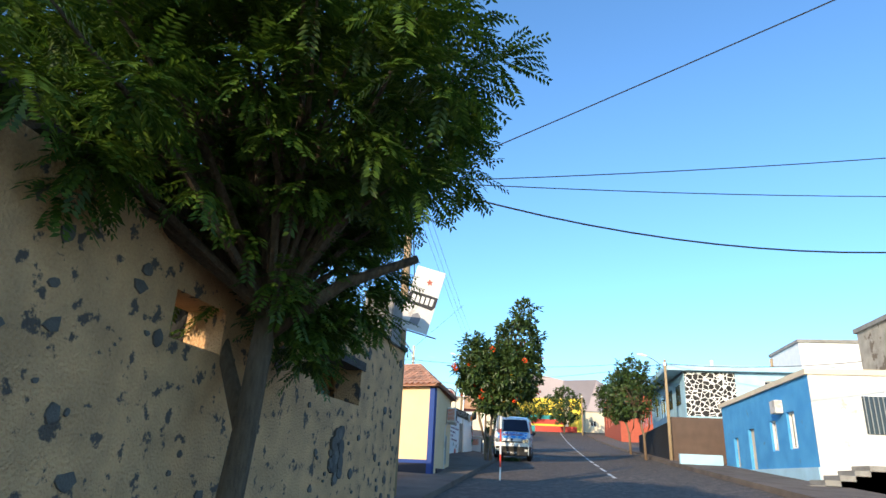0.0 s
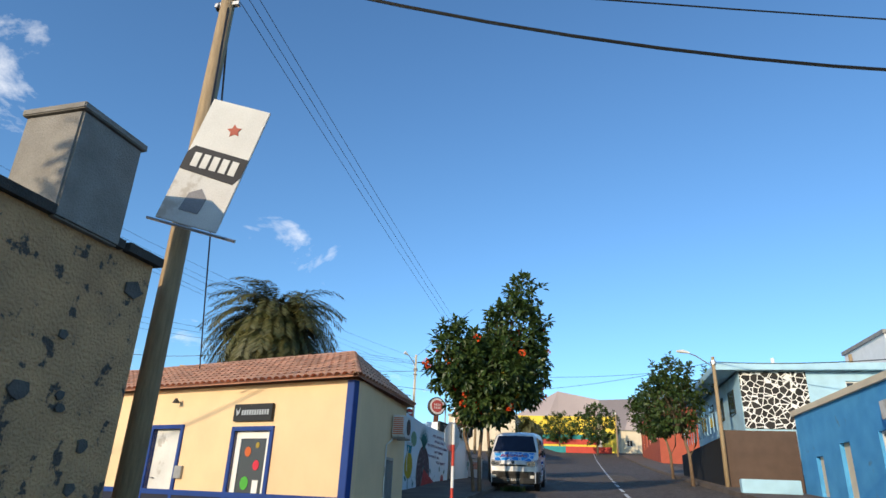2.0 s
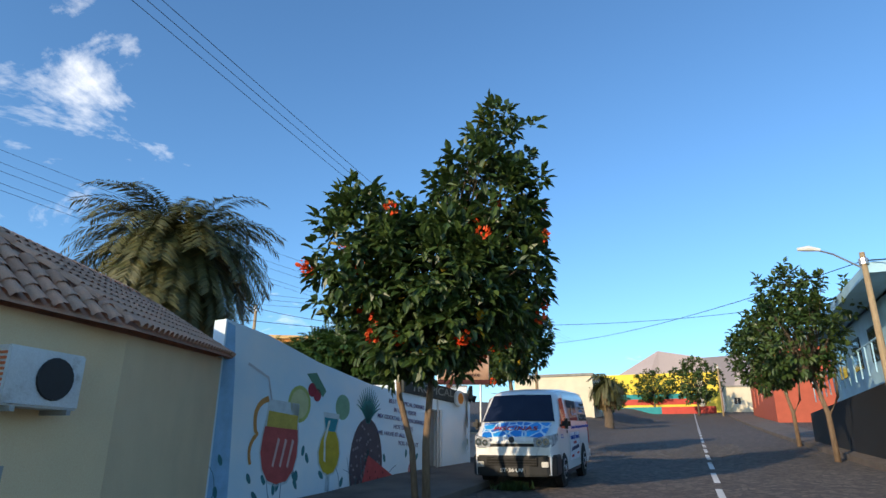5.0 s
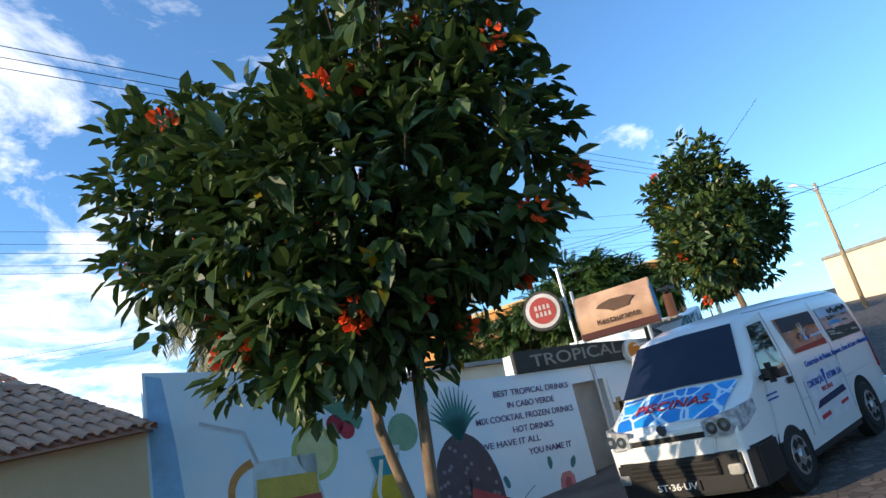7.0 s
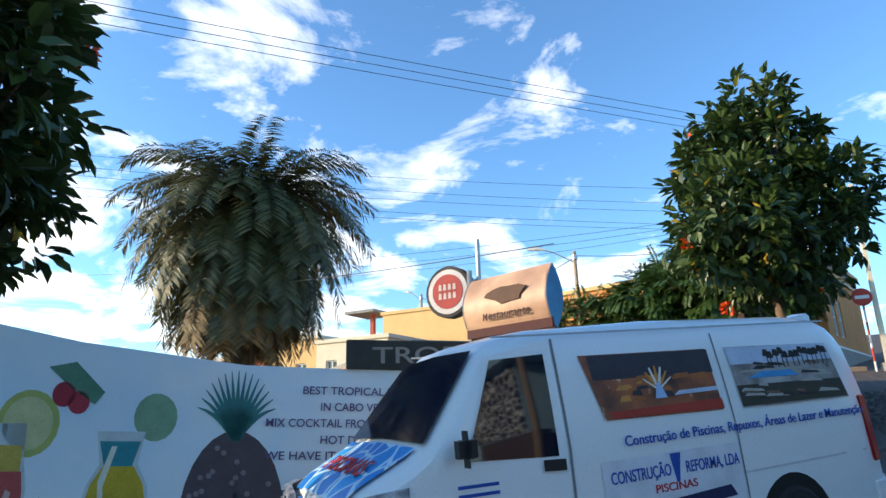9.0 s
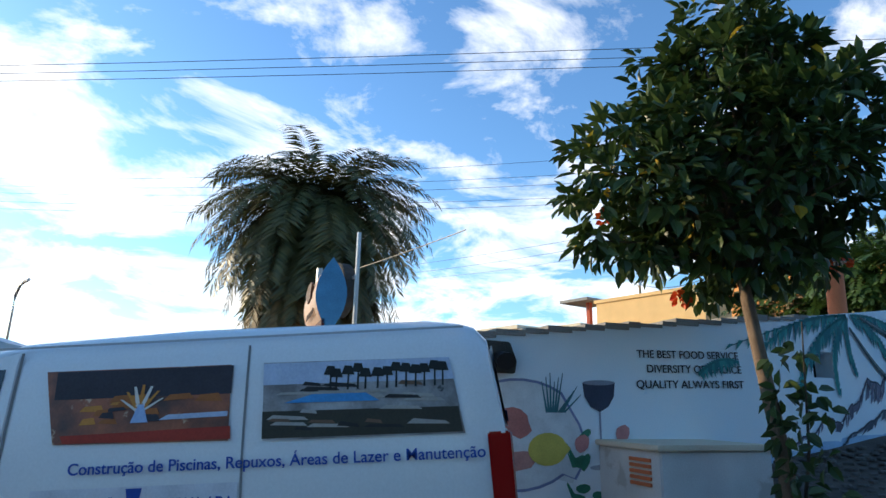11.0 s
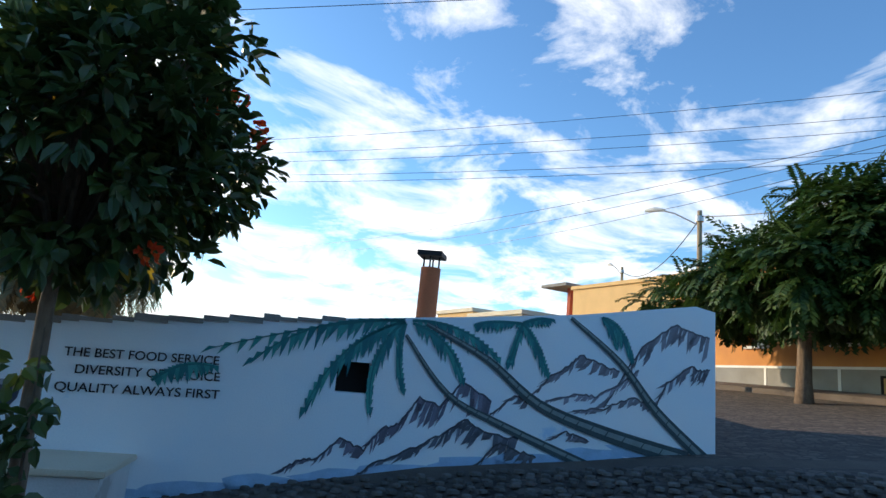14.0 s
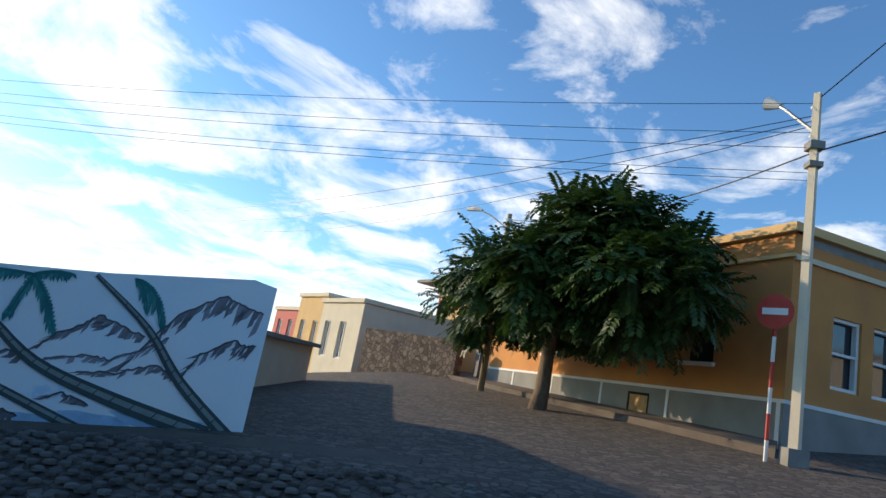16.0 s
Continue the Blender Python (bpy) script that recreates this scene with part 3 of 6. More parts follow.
tile_rows(E0, E1, R0, R1, 60, 9, 2)
tile_rows(E1, E2, R1, R1, 22, 7, 2)
tile_rows(E2, E3, R1, R2, 26, 8, 3)
s = Shape()
for a, b in ((E1, R1), (R1, R2), (R1, R0), (E3, R2)):
    a, b = Vector(a), Vector(b)
    for k in range(14):
        s.add(*barrel(a.lerp(b, k / 14), a.lerp(b, (k + 1.15) / 14), .13))
part("ridge_tiles", s, TILE, roof, smooth=True)
ac = thing("air_conditioner", SIDEW @ pose(2.75, 0, 1.35), "weathered white outdoor air conditioner on brackets", "air conditioner")
part("case", Shape().box((0, -.34, 0), (.85, -.02, .55)), OLDWHITE, ac, bevel=.02)
part("fan_grille", Shape().tube([(.52, -.345, .28), (.52, -.36, .28)], [.21, .2], 20), BLACK, ac)
s = Shape()
for k in range(9):
    s.box((-.012, -.32, .06 + k * .05), (.0, -.05, .085 + k * .05))
part("side_fins", s, PIPE, ac, "rusty fins")
for x in (.1, .7):
    part("bracket", Shape().box((x, -.36, -.05), (x + .05, -.0, 0)), STEEL, ac)
lv = thing("louvred_shutter", SIDEW @ pose(2.35, 0, -0.25), "grey louvred shutter in the side wall", "shutter")
part("frame", wall_plate([(0, 1.07), (.85, 1.07)], 0, .85, 0, .06, [(.06, .4, .06, 1.0), (.45, .79, .06, 1.0)]), STEEL, lv)
for k in range(18):
    for x in (.06, .45):
        part("slat", Shape().box((0, -.012, 0), (.34, .012, .045), pose(x, .03, .07 + k * .051, 35)), STEEL, lv)
part("drain_pipe", Shape().tube([SIDE @ Vector(p) for p in ((2.25, -.03, -1), (2.25, -.03, 1.1), (2.6, -.03, 1.2), (2.9, -.03, 1.3))], .018, 6), OLDWHITE, house)
wl_ = thing("wall_lamp", HOUSE @ pose(-5.6, -.02, 1.95), "small old lamp on the sunlit house front", "wall lamp")
part("arm", Shape().tube([(0, 0, 0), (0, -.16, .06)], .015, 6), STEEL, wl_)
part("shade", Shape().tube([(0, -.16, .1), (0, -.16, -.02)], [.03, .09], 10), DARKCON, wl_)
mb = thing("meter_box", HOUSE @ pose(-5.2, -.02, .25), "small grey meter box on the house front", "box")
part("case", Shape().box((-.13, -.06, -.15), (.13, .02, .15)), STEEL, mb, bevel=.01)
st = thing("stop_sign", LOWER @ pose(-0.32, -12.2, zg(-.32, -12.2) + .1, 0, 0, 8), "back of a road sign on a red and white banded post", "road sign")
for k in range(5):
    part("post_band", Shape().tube([(0, 0, k * .4), (0, 0, k * .4 + .4)], .03, 10), REDPAINT if k % 2 else WHITE, st)
part("plate", Shape().slab([(.3 * math.cos(-(k + .5) * .7854), 1.75 + .3 * math.sin(-(k + .5) * .7854)) for k in range(8)], .03, .04), GALV, st, "bare grey back of an octagonal plate").rotation_euler = (0, 0, radians(62))

# ---- painted walls of the restaurant ----
walla = thing("mural_wall", WA, "long pale blue street wall painted with tropical drinks and fruit", "wall")
part("wall", wall_plate([(0, 2.79), (1, 2.66), (2.3, 2.35), (4, 2.08), (5.15, 2.02), (5.17, 2.33), (8.3, 2.25)], 0, 8.3, -1.2, 0.3, [(6.15, 6.9, -0.5, 1.72)]), MURALA, walla)
part("doorway_door", Shape().box((6.15, .2, -.5), (6.9, .25, 1.72)), STEEL, walla, "grey metal door set in the wall")
part("door_reveal", Shape().box((6.83, .02, -.5), (6.9, .2, 1.72)), WHITE, walla)
wallb = thing("mural_wall", WB, "painted street wall with palms, mountains and seafood, its top rising", "wall")
part("wall", wall_plate([(1.0, 2.42), (1.7, 2.5), (4.25, 2.75), (6.15, 2.95), (7.93, 3.16), (9.53, 3.36), (11.2, 3.65), (11.5, 3.6)], 1.0, 11.5, -0.3, 0.3, [(6.5, 6.9, 2.14, 2.5)]), MURALB, wallb)
part("return_wall", Shape().box((11.2, .3, 0), (11.5, 4.5, 3.55)), MURALB, wallb)
# Plate closing the hole; its near-black colour replaces the shade inside.
part("hole_back", Shape().box((6.4, .31, 2.05), (7.0, .36, 2.6)), DARK, wallb, "near-black plate for the shade inside the square opening")
s = Shape()
rr = random.Random(9)
x = 1.05
while x < 6.4:
    w = rr.uniform(.15, .4)
    t = 2.42 + (x - 1.0) * .103
    s.box((x, -.02 + rr.uniform(-.01, .02), t - .02), (x + w, .3, t + rr.uniform(.02, .07)))
    x += w
part("rough_top", s, CONCRETE, wallb, "broken grey coping")


def on_wall(wall, x, z):
    """From the painter's layout to the wall's own length and height."""
    if wall is walla:
        return .875 * x - .4, z + .2 - .04 * x
    return (1.95 + (x - 2.1) * 1.25 if x < 2.6 else 1.02 * x - .03), z - (.25 if x > 2.6 else .1) + .025 * x


def paint(wall, name, outline, color, lift=1, label="", laid_out=True):
    if laid_out:
        outline = [on_wall(wall, x, z) for x, z in outline]
    if color not in PAINTS:
        PAINTS[color] = flat("mural paint", color)
    area = sum(a[0] * b[1] - b[0] * a[1] for a, b in zip(outline, outline[1:] + outline[:1]))
    o = outline if area > 0 else outline[::-1]
    return part(name, Shape().add([(x, -0.002 - 0.0025 * lift, z) for x, z in o], [tuple(range(len(o)))]), PAINTS[color], wall, label)


PAINTS = {}


def blob(x, z, rx, rz, n=18, rough=0.0, seed=1, tilt=0.0):
    q = random.Random(seed)
    out = []
    for k in range(n):
        a = 2 * math.pi * k / n
        f = 1 + q.uniform(-rough, rough)
        u, w = rx * f * math.cos(a), rz * f * math.sin(a)
        out.append((x + u * math.cos(tilt) - w * math.sin(tilt), z + u * math.sin(tilt) + w * math.cos(tilt)))
    return out


def band(pts, w0, w1):
    l, r = [], []
    for i, (x, z) in enumerate(pts):
        a, b = pts[max(i - 1, 0)], pts[min(i + 1, len(pts) - 1)]
        dx, dz = b[0] - a[0], b[1] - a[1]
        n = math.hypot(dx, dz)
        w = (w0 + (w1 - w0) * i / (len(pts) - 1)) / 2
        l.append((x - dz / n * w, z + dx / n * w))
        r.append((x + dz / n * w, z - dx / n * w))
    return l + r[::-1]


def curve2(p0, p1, p2, n=10):
    return [((1 - t) ** 2 * p0[0] + 2 * t * (1 - t) * p1[0] + t * t * p2[0], (1 - t) ** 2 * p0[1] + 2 * t * (1 - t) * p1[1] + t * t * p2[1]) for t in [i / n for i in range(n + 1)]]


# drinks and fruit
paint(walla, "blue_wash", [(0.03, -.4), (.45, -.4), (.38, .8), (.3, 1.9), (.2, 2.7), (.03, 2.75)], (.30, .52, .74), 0, "", False)
paint(walla, "jug_glass", [(1.72, 1.42), (1.7, 1.1), (1.62, .8), (1.6, .5), (1.68, .22), (1.85, .02), (2.1, -.05), (2.4, .02), (2.58, .22), (2.66, .5), (2.66, .8), (2.6, 1.1), (2.6, 1.42)], (.60, .66, .68), 1)
paint(walla, "red_juice", [(1.69, .95), (1.65, .75), (1.63, .5), (1.71, .24), (1.86, .06), (2.1, .0), (2.38, .06), (2.55, .24), (2.63, .5), (2.63, .75), (2.6, .95)], (.50, .09, .08), 2, "painted red cocktail")
paint(walla, "yellow_juice", [(1.73, .95), (2.58, .95), (2.58, 1.2), (1.75, 1.22)], (.58, .42, .08), 2)
for k in range(3):
    paint(walla, "ice_glint", [(1.95 + k * .2, .3), (2.0 + k * .2, .28), (2.12 + k * .2, .75), (2.06 + k * .2, .78)], (.66, .42, .38), 3)
paint(walla, "straw", band([(1.1, 1.95), (1.66, 1.78), (1.8, 1.4)], .045, .045), (.55, .55, .58), 3)
paint(walla, "peel", band(curve2((1.72, 1.42), (1.3, 1.3), (1.45, .85)) + curve2((1.5, .8), (1.25, .6), (1.4, .3)), .1, .06), (.62, .28, .08), 3)
paint(walla, "lime_slice", blob(2.6, 1.42, .34, .34), (.42, .47, .14), 0)
paint(walla, "lime_flesh", blob(2.6, 1.42, .27, .27), (.58, .58, .30), 1)
paint(walla, "cherry", blob(2.95, 1.72, .13, .13), (.35, .03, .05), 2)
paint(walla, "cherry", blob(3.12, 1.64, .12, .12), (.40, .04, .06), 2)
paint(walla, "leaf", [(2.75, 2.0), (3.05, 2.06), (3.4, 1.75), (3.3, 1.62), (3.0, 1.8)], (.10, .24, .16), 2)
paint(walla, "tall_glass", [(3.62, .16), (3.42, .22), (3.28, .38), (3.24, .6), (3.3, .82), (3.42, 1.02), (3.36, 1.35), (3.9, 1.35), (3.84, 1.02), (3.96, .82), (4.0, .6), (3.96, .38), (3.82, .22)], (.56, .64, .66), 1)
paint(walla, "yellow_drink", [(3.62, .2), (3.45, .25), (3.32, .4), (3.28, .6), (3.34, .82), (3.46, 1.0), (3.8, 1.0), (3.92, .82), (3.96, .6), (3.92, .4), (3.79, .25)], (.56, .40, .03), 2, "painted yellow drink")
paint(walla, "teal_drink", [(3.47, 1.0), (3.78, 1.0), (3.86, 1.25), (3.4, 1.25)], (.03, .25, .30), 2)
paint(walla, "glint", [(3.45, .45), (3.52, .42), (3.48, .8), (3.6, 1.2), (3.54, 1.2), (3.42, .85)], (.72, .72, .60), 3)
paint(walla, "lime", blob(4.0, 1.5, .25, .25), (.22, .38, .24), 0)
paint(walla, "foot", [(3.55, -.1), (3.7, -.1), (3.68, .32), (3.57, .32)], (.45, .58, .64), 1)
paint(walla, "pineapple", blob(4.95, .42, .62, .95, 28), (.10, .075, .085), 1, "painted pineapple")
rr = random.Random(3)
for i in range(60):
    a, r = rr.uniform(0, 6.28), math.sqrt(rr.random())
    x, z = 4.95 + .55 * r * math.cos(a), .42 + .85 * r * math.sin(a)
    paint(walla, "pineapple_eye", blob(x, z, .035, .03, 6), (.24, .20, .22), 2)
for k in range(15):
    a = radians(20 + k * 10)
    paint(walla, "pineapple_leaf", band(curve2((4.95, 1.28), (4.95 + .2 * math.cos(a), 1.5 + .1 * math.sin(a)), (4.95 + .5 * math.cos(a), 1.4 + .62 * math.sin(a)), 5), .11, .01), (.05, .19 + .02 * (k % 3), .20), 2)
paint(walla, "watermelon", [(5.0, .62), (6.1, .22), (5.95, .02), (4.7, -.25)], (.46, .07, .07), 3, "painted watermelon slice")
paint(walla, "melon_rind", [(4.7, -.25), (5.95, .02), (6.1, .22), (6.2, .1), (6.0, -.12), (4.72, -.4)], (.10, .24, .12), 3)
for i in range(9):
    paint(walla, "melon_seed", blob(5.0 + i * .1, .3 - (i % 3) * .12, .016, .03, 6), (.02, .01, .01), 4)
paint(walla, "rose", blob(6.85, .38, .17, .2, 12, .15), (.52, .22, .22), 2)
paint(walla, "rose_heart", blob(6.85, .4, .08, .09, 8, .2), (.40, .10, .12), 3)
for i in range(26):
    x, z = rr.uniform(.5, 7.4), rr.uniform(-.2, .75)
    paint(walla, "leaf_stroke", blob(x, z, .05, .1, 8, .1, i, rr.uniform(-1, 1)), (.06, .20, .22), 1)
for i in range(12):
    x = rr.uniform(.5, 7)
    paint(walla, "vine", band(curve2((x, -.3), (x + rr.uniform(-.3, .3), .2), (x + rr.uniform(-.5, .5), rr.uniform(.2, .6)), 7), .02, .012), (.10, .22, .30), 1)
INK = flat("purple lettering", (.14, .10, .20))
for text, x, z, w in (("BEST TROPICAL DRINKS", 5.75, 1.78, 1.62), ("IN CABO VERDE", 5.98, 1.6, 1.0), ("MIX COCKTAIL FROZEN DRINKS", 5.3, 1.42, 2.05), ("HOT DRINKS", 5.98, 1.24, .85), ("WE HAVE IT ALL", 5.3, 1.07, 1.2), ("YOU NAME IT", 6.2, .9, .92)):
    lx, lz = on_wall(walla, x, z)
    letters("wall_lettering", text, INK, walla, pose(lx, -.012, lz, 90, 2.6), .125, w * .875)
trop = thing("signboard", WA @ pose(5.12, -.03, 2.02), "long dark signboard with raised letters along the wall top", "sign")
SLATE = mat("dark slate board", (.05, .055, .05), .8, .4, 3, .4)
part("board", Shape().slab([(0, 0), (2.5, -.08), (2.5, .24), (1.6, .3), (0, .34)], -.03, .06), SLATE, trop, bevel=.01)
letters("sign_lettering", "TROPICAL", flat("grey lettering", (.28, .28, .25)), trop, pose(.3, -.04, .06, 90), .27, 1.9)
club = thing("signboard", WB @ pose(.55, -.1, 2.05) @ Matrix.Diagonal((1.2, 1, 1, 1)), "weathered dark signboard with raised letters and a broken end", "sign")
part("board", Shape().slab([(0, 0), (1.1, -.02), (1.12, .12), (1.05, .33), (0, .36)], -.03, .06), SLATE, club, bevel=.01)
letters("sign_lettering", "CLUB", flat("grey lettering", (.28, .28, .25)), club, pose(.12, -.04, .07, 90), .27, .6)
part("spot_lamp", Shape().tube([(.95, -.18, .1), (.95, 0, .16)], [.1, .07], 10), BLACK, club)
osg = thing("round_sign", WA @ pose(7.55, -.1, 2.06), "small round orange and white lamp sign", "sign")
part("disc", Shape().slab([(.2 * math.cos(-k * .2618), .2 * math.sin(-k * .2618)) for k in range(24)], -.05, .05), WHITE, osg, bevel=.01)
part("logo", Shape().slab([(.14 * math.cos(-k * .2618), .14 * math.sin(-k * .2618)) for k in range(24)], -.058, -.054), flat("orange print", (.75, .25, .03)), osg)
part("arm", Shape().tube([(0, 0, 0), (0, .3, 0)], .02, 6), STEEL, osg)
# billboard over the restaurant
bill = thing("billboard", pose(-1.97, 2.68, 2.34, 0, 0, 19.4) @ Matrix.Diagonal((.72, .9, .74, 1)), "curved billboard over the restaurant with a sunset picture", "billboard")
s = Shape()
n = 10
for k in range(n + 1):
    a = -1 + 2 * k / n
    s.v += [(-0.9 , -.17 * (1 - a * a), .5 + .5 * a), (0.9, -.17 * (1 - a * a), .5 + .5 * a)]
s.f = [(2 * k, 2 * k + 1, 2 * k + 3, 2 * k + 2) for k in range(n)]
BILLPIC = mat("sunset print", (.62, .38, .24), .5, .3, 1.4, 0, color2=(.30, .17, .11))
part("picture", s, BILLPIC, bill, "printed brown and orange sunset", smooth=True)
CAPBLUE = flat("blue panel paint", (.05, .22, .40))
for sx_ in (-.9, .9):
    o = [(sx_, -.17 * (1 - (-1 + .2 * k) ** 2), .1 * k) for k in range(11)] + [(sx_, .17 * (1 - (-1 + .2 * k) ** 2), .1 * k) for k in range(10, -1, -1)]
    part("end_cap", Shape().add(o + [(x * .96, y, z_) for x, y, z_ in o], [tuple(range(22)), tuple(range(43, 21, -1))] + [(i, i + 1, 23 + i, 22 + i) for i in range(21)]), CAPBLUE, bill, "blue lens-shaped end panel")
s = Shape()
for k in range(n + 1):
    a = -1 + 2 * k / n
    s.v += [(-0.9, .17 * (1 - a * a), .5 + .5 * a), (0.9, .17 * (1 - a * a), .5 + .5 * a)]
s.f = [(2 * k, 2 * k + 1, 2 * k + 3, 2 * k + 2) for k in range(n)]
part("rear_panel", s, BILLPIC, bill, smooth=True)
part("red_band", Shape().slab([(-.9, .02), (.9, .02), (.9, .17), (-.9, .17)], -.09, -.05), flat("dark red print", (.06, .01, .01)), bill)
letters("sign_lettering", "Restaurante", flat("dark brown lettering", (.05, .02, .015)), bill, pose(-.45, -.165, .26, 85), .2, 1.0)
part("printed_dish", Shape().slab(blob(.1, .62, .42, .13, 14, .2)[::-1], -.19, -.165), flat("brown print", (.10, .05, .03)), bill)
part("pole", Shape().tube([(-.9, .0, -3.0), (-.9, .0, 1.2)], .04, 8), GALV, bill)
part("pole", Shape().tube([(.6, .0, -3.0), (.6, .0, .1)], .04, 8), GALV, bill)
rs = thing("round_sign", pose(-3.35, 2.55, 3.1, 0, 0, 35), "round red advertising sign with a pale ring on a pole", "sign")
part("rim", Shape().slab([(.36 * math.cos(-k * .2618), .36 * math.sin(-k * .2618)) for k in range(24)], -.08, .08), DARKCON, rs, bevel=.01)
part("face", Shape().slab([(.31 * math.cos(-k * .2618), .31 * math.sin(-k * .2618)) for k in range(24)], -.088, -.082), flat("pale print", (.62, .58, .55)), rs)
part("disc", Shape().slab([(.24 * math.cos(-k * .2618), .24 * math.sin(-k * .2618)) for k in range(24)], -.095, -.09), flat("dull red print", (.40, .06, .05)), rs)
for zr, nr in ((.02, 4), (-.1, 4)):
    for k in range(nr):
        xr = -.14 + k * .075
        part("mark", Shape().slab([(xr, zr), (xr + .05, zr), (xr + .045, zr + .08), (xr + .01, zr + .085)], -.1, -.097), flat("pale print 2", (.6, .5, .46)), rs)
part("pole", Shape().tube([(.42, .05, -1.4), (.42, .05, .7)], .03, 8), GALV, rs)
part("arm", Shape().tube([(.3, .02, .1), (.42, .05, .15)], .02, 6), GALV, rs)
# seafood, wine glass, words, palms and mountains
paint(wallb, "plate", blob(2.1, 1.42, .68, .6, 26), (.66, .70, .70), 1)
paint(wallb, "plate_rim", band([(x, z) for x, z in blob(2.1, 1.42, .68, .6, 30)], .03, .03), (.22, .26, .42), 2)
rr = random.Random(12)
for i in range(16):
    paint(wallb, "lobster", blob(1.85 + rr.uniform(-.42, .3), 1.55 + rr.uniform(-.48, .45), rr.uniform(.12, .24), rr.uniform(.1, .17), 12, .15, i, rr.uniform(-.7, .7)), [(.40, .10, .09), (.48, .18, .15), (.34, .07, .07), (.52, .26, .22)][i % 4], 2 + i * .12, "painted red lobster")
paint(wallb, "claw", band(curve2((1.35, 1.6), (1.15, 1.4), (1.3, 1.1)), .16, .04), (.38, .09, .08), 4)
paint(wallb, "lemon", blob(2.4, 1.25, .2, .18), (.60, .50, .10), 5)
paint(wallb, "cheese", blob(1.5, 2.0, .25, .16, 12, .1), (.60, .56, .34), 1)
for i in range(10):
    paint(wallb, "chives", band([(2.4 + i * .02, 1.65), (2.35 + i * .045, 2.0 + .05 * (i % 3))], .025, .008), (.06, .18, .20), 3)
for i in range(12):
    paint(wallb, "herb_leaf", blob(1.3 + rr.uniform(-.2, .25), rr.choice((.95, 1.7)) + rr.uniform(-.12, .12), .09, .05, 9, .1, i, rr.uniform(-1.5, 1.5)), (.05, .19, .13), 4)
paint(wallb, "glass_bowl", [(2.78, 2.14), (3.22, 2.14), (3.2, 1.98), (3.12, 1.86), (3.0, 1.8), (2.88, 1.86), (2.8, 1.98)], (.045, .055, .09), 3, "painted glass of dark wine")
paint(wallb, "glass_rim", blob(3.0, 2.14, .22, .03, 14), (.25, .28, .34), 4)
paint(wallb, "glass_stem", band([(3.0, 1.8), (3.0, 1.2)], .025, .025), (.30, .32, .40), 3)
paint(wallb, "glass_foot", blob(3.0, 1.18, .16, .03, 14), (.40, .44, .50), 3)
for i in range(14):
    x, z = 3.0 + rr.uniform(-.35, .35), 1.1 + rr.uniform(-.3, .5)
    paint(wallb, "rose_leaf", blob(x, z, .1, .05, 9, .1, i, rr.uniform(-1.2, 1.2)), (.05, .22, .13), 3)
for x, z in ((2.75, 1.45), (3.3, 1.55), (3.2, 1.32)):
    paint(wallb, "painted_rose", blob(x, z, .1, .1, 10, .15), (.58, .24, .22), 4)
INK2 = flat("black lettering", (.012, .012, .016))
for text, x, z, w in (("THE BEST FOOD SERVICE", 3.55, 2.45, 1.5), ("DIVERSITY OF CHOICE", 3.68, 2.27, 1.4), ("QUALITY ALWAYS FIRST", 3.52, 2.08, 1.58)):
    lx, lz = on_wall(wallb, x, z)
    letters("wall_lettering", text, INK2, wallb, pose(lx, -.015, lz, 90, -1.4), .135, w * 1.06)


def ridge(pts, base, color, lift):
    q = random.Random(int(pts[0][0] * 100))
    top = []
    for (x0, z0), (x1, z1) in zip(pts, pts[1:]):
        for k in range(7):
            t = k / 7
            top.append((x0 + (x1 - x0) * t, z0 + (z1 - z0) * t + q.uniform(-.018, .018)))
    top.append(pts[-1])
    for i in range(len(top) - 1):
        a, b = top[i], top[i + 1]
        hgt = max(.05, min(a[1], b[1]) - base)
        drop = hgt * q.uniform(.10, .30)
        lean = q.uniform(-.16, .0)
        tone = q.choice((1.3, 1.5, 1.75, 2.1))
        paint(wallb, "mountain", [a, b, (b[0] + lean * .5, b[1] - drop * .7), (a[0] + lean, a[1] - drop)], tuple(round(v * tone, 3) for v in color), lift, "painted grey mountain flank", laid_out=False)
    paint(wallb, "mountain_crest", band(top, .022, .022), tuple(round(v * .8, 3) for v in color), lift + .4, laid_out=False)


ridge([(9.89, 2.2), (10.26, 2.8), (10.44, 3.05), (10.89, 3.36), (11.11, 3.3), (11.41, 3.23)], 1.95, (.14, .14, .16), 1)
ridge([(8.98, 2.33), (9.13, 2.52), (9.38, 2.69), (9.56, 2.84), (9.8, 2.76), (10.1, 2.68)], 2.08, (.14, .14, .16), 1)
ridge([(9.1, 2.23), (9.54, 2.36), (9.79, 2.34), (10.13, 2.54), (10.37, 2.72)], 1.98, (.17, .17, .20), 2)
ridge([(10.62, 2.28), (10.77, 2.59), (11.13, 2.84), (11.29, 2.79), (11.41, 2.82)], 2.03, (.12, .12, .14), 3)
ridge([(5.98, 1.22), (6.19, 1.36), (6.39, 1.38), (6.62, 1.62), (6.91, 1.51), (7.08, 1.76), (7.29, 1.83), (7.51, 2.15), (7.77, 2.07), (8.02, 2.38), (8.4, 2.17)], 0.97, (.10, .10, .13), 3)
ridge([(6.85, 1.22), (7.02, 1.37), (7.52, 1.59), (7.83, 1.75), (8.08, 1.95), (8.33, 1.81), (8.77, 1.75)], 0.97, (.08, .09, .11), 5)
ridge([(8.14, 1.3), (8.33, 1.49), (8.52, 1.69), (8.73, 1.63), (9.01, 1.55)], 1.05, (.09, .09, .10), 6)
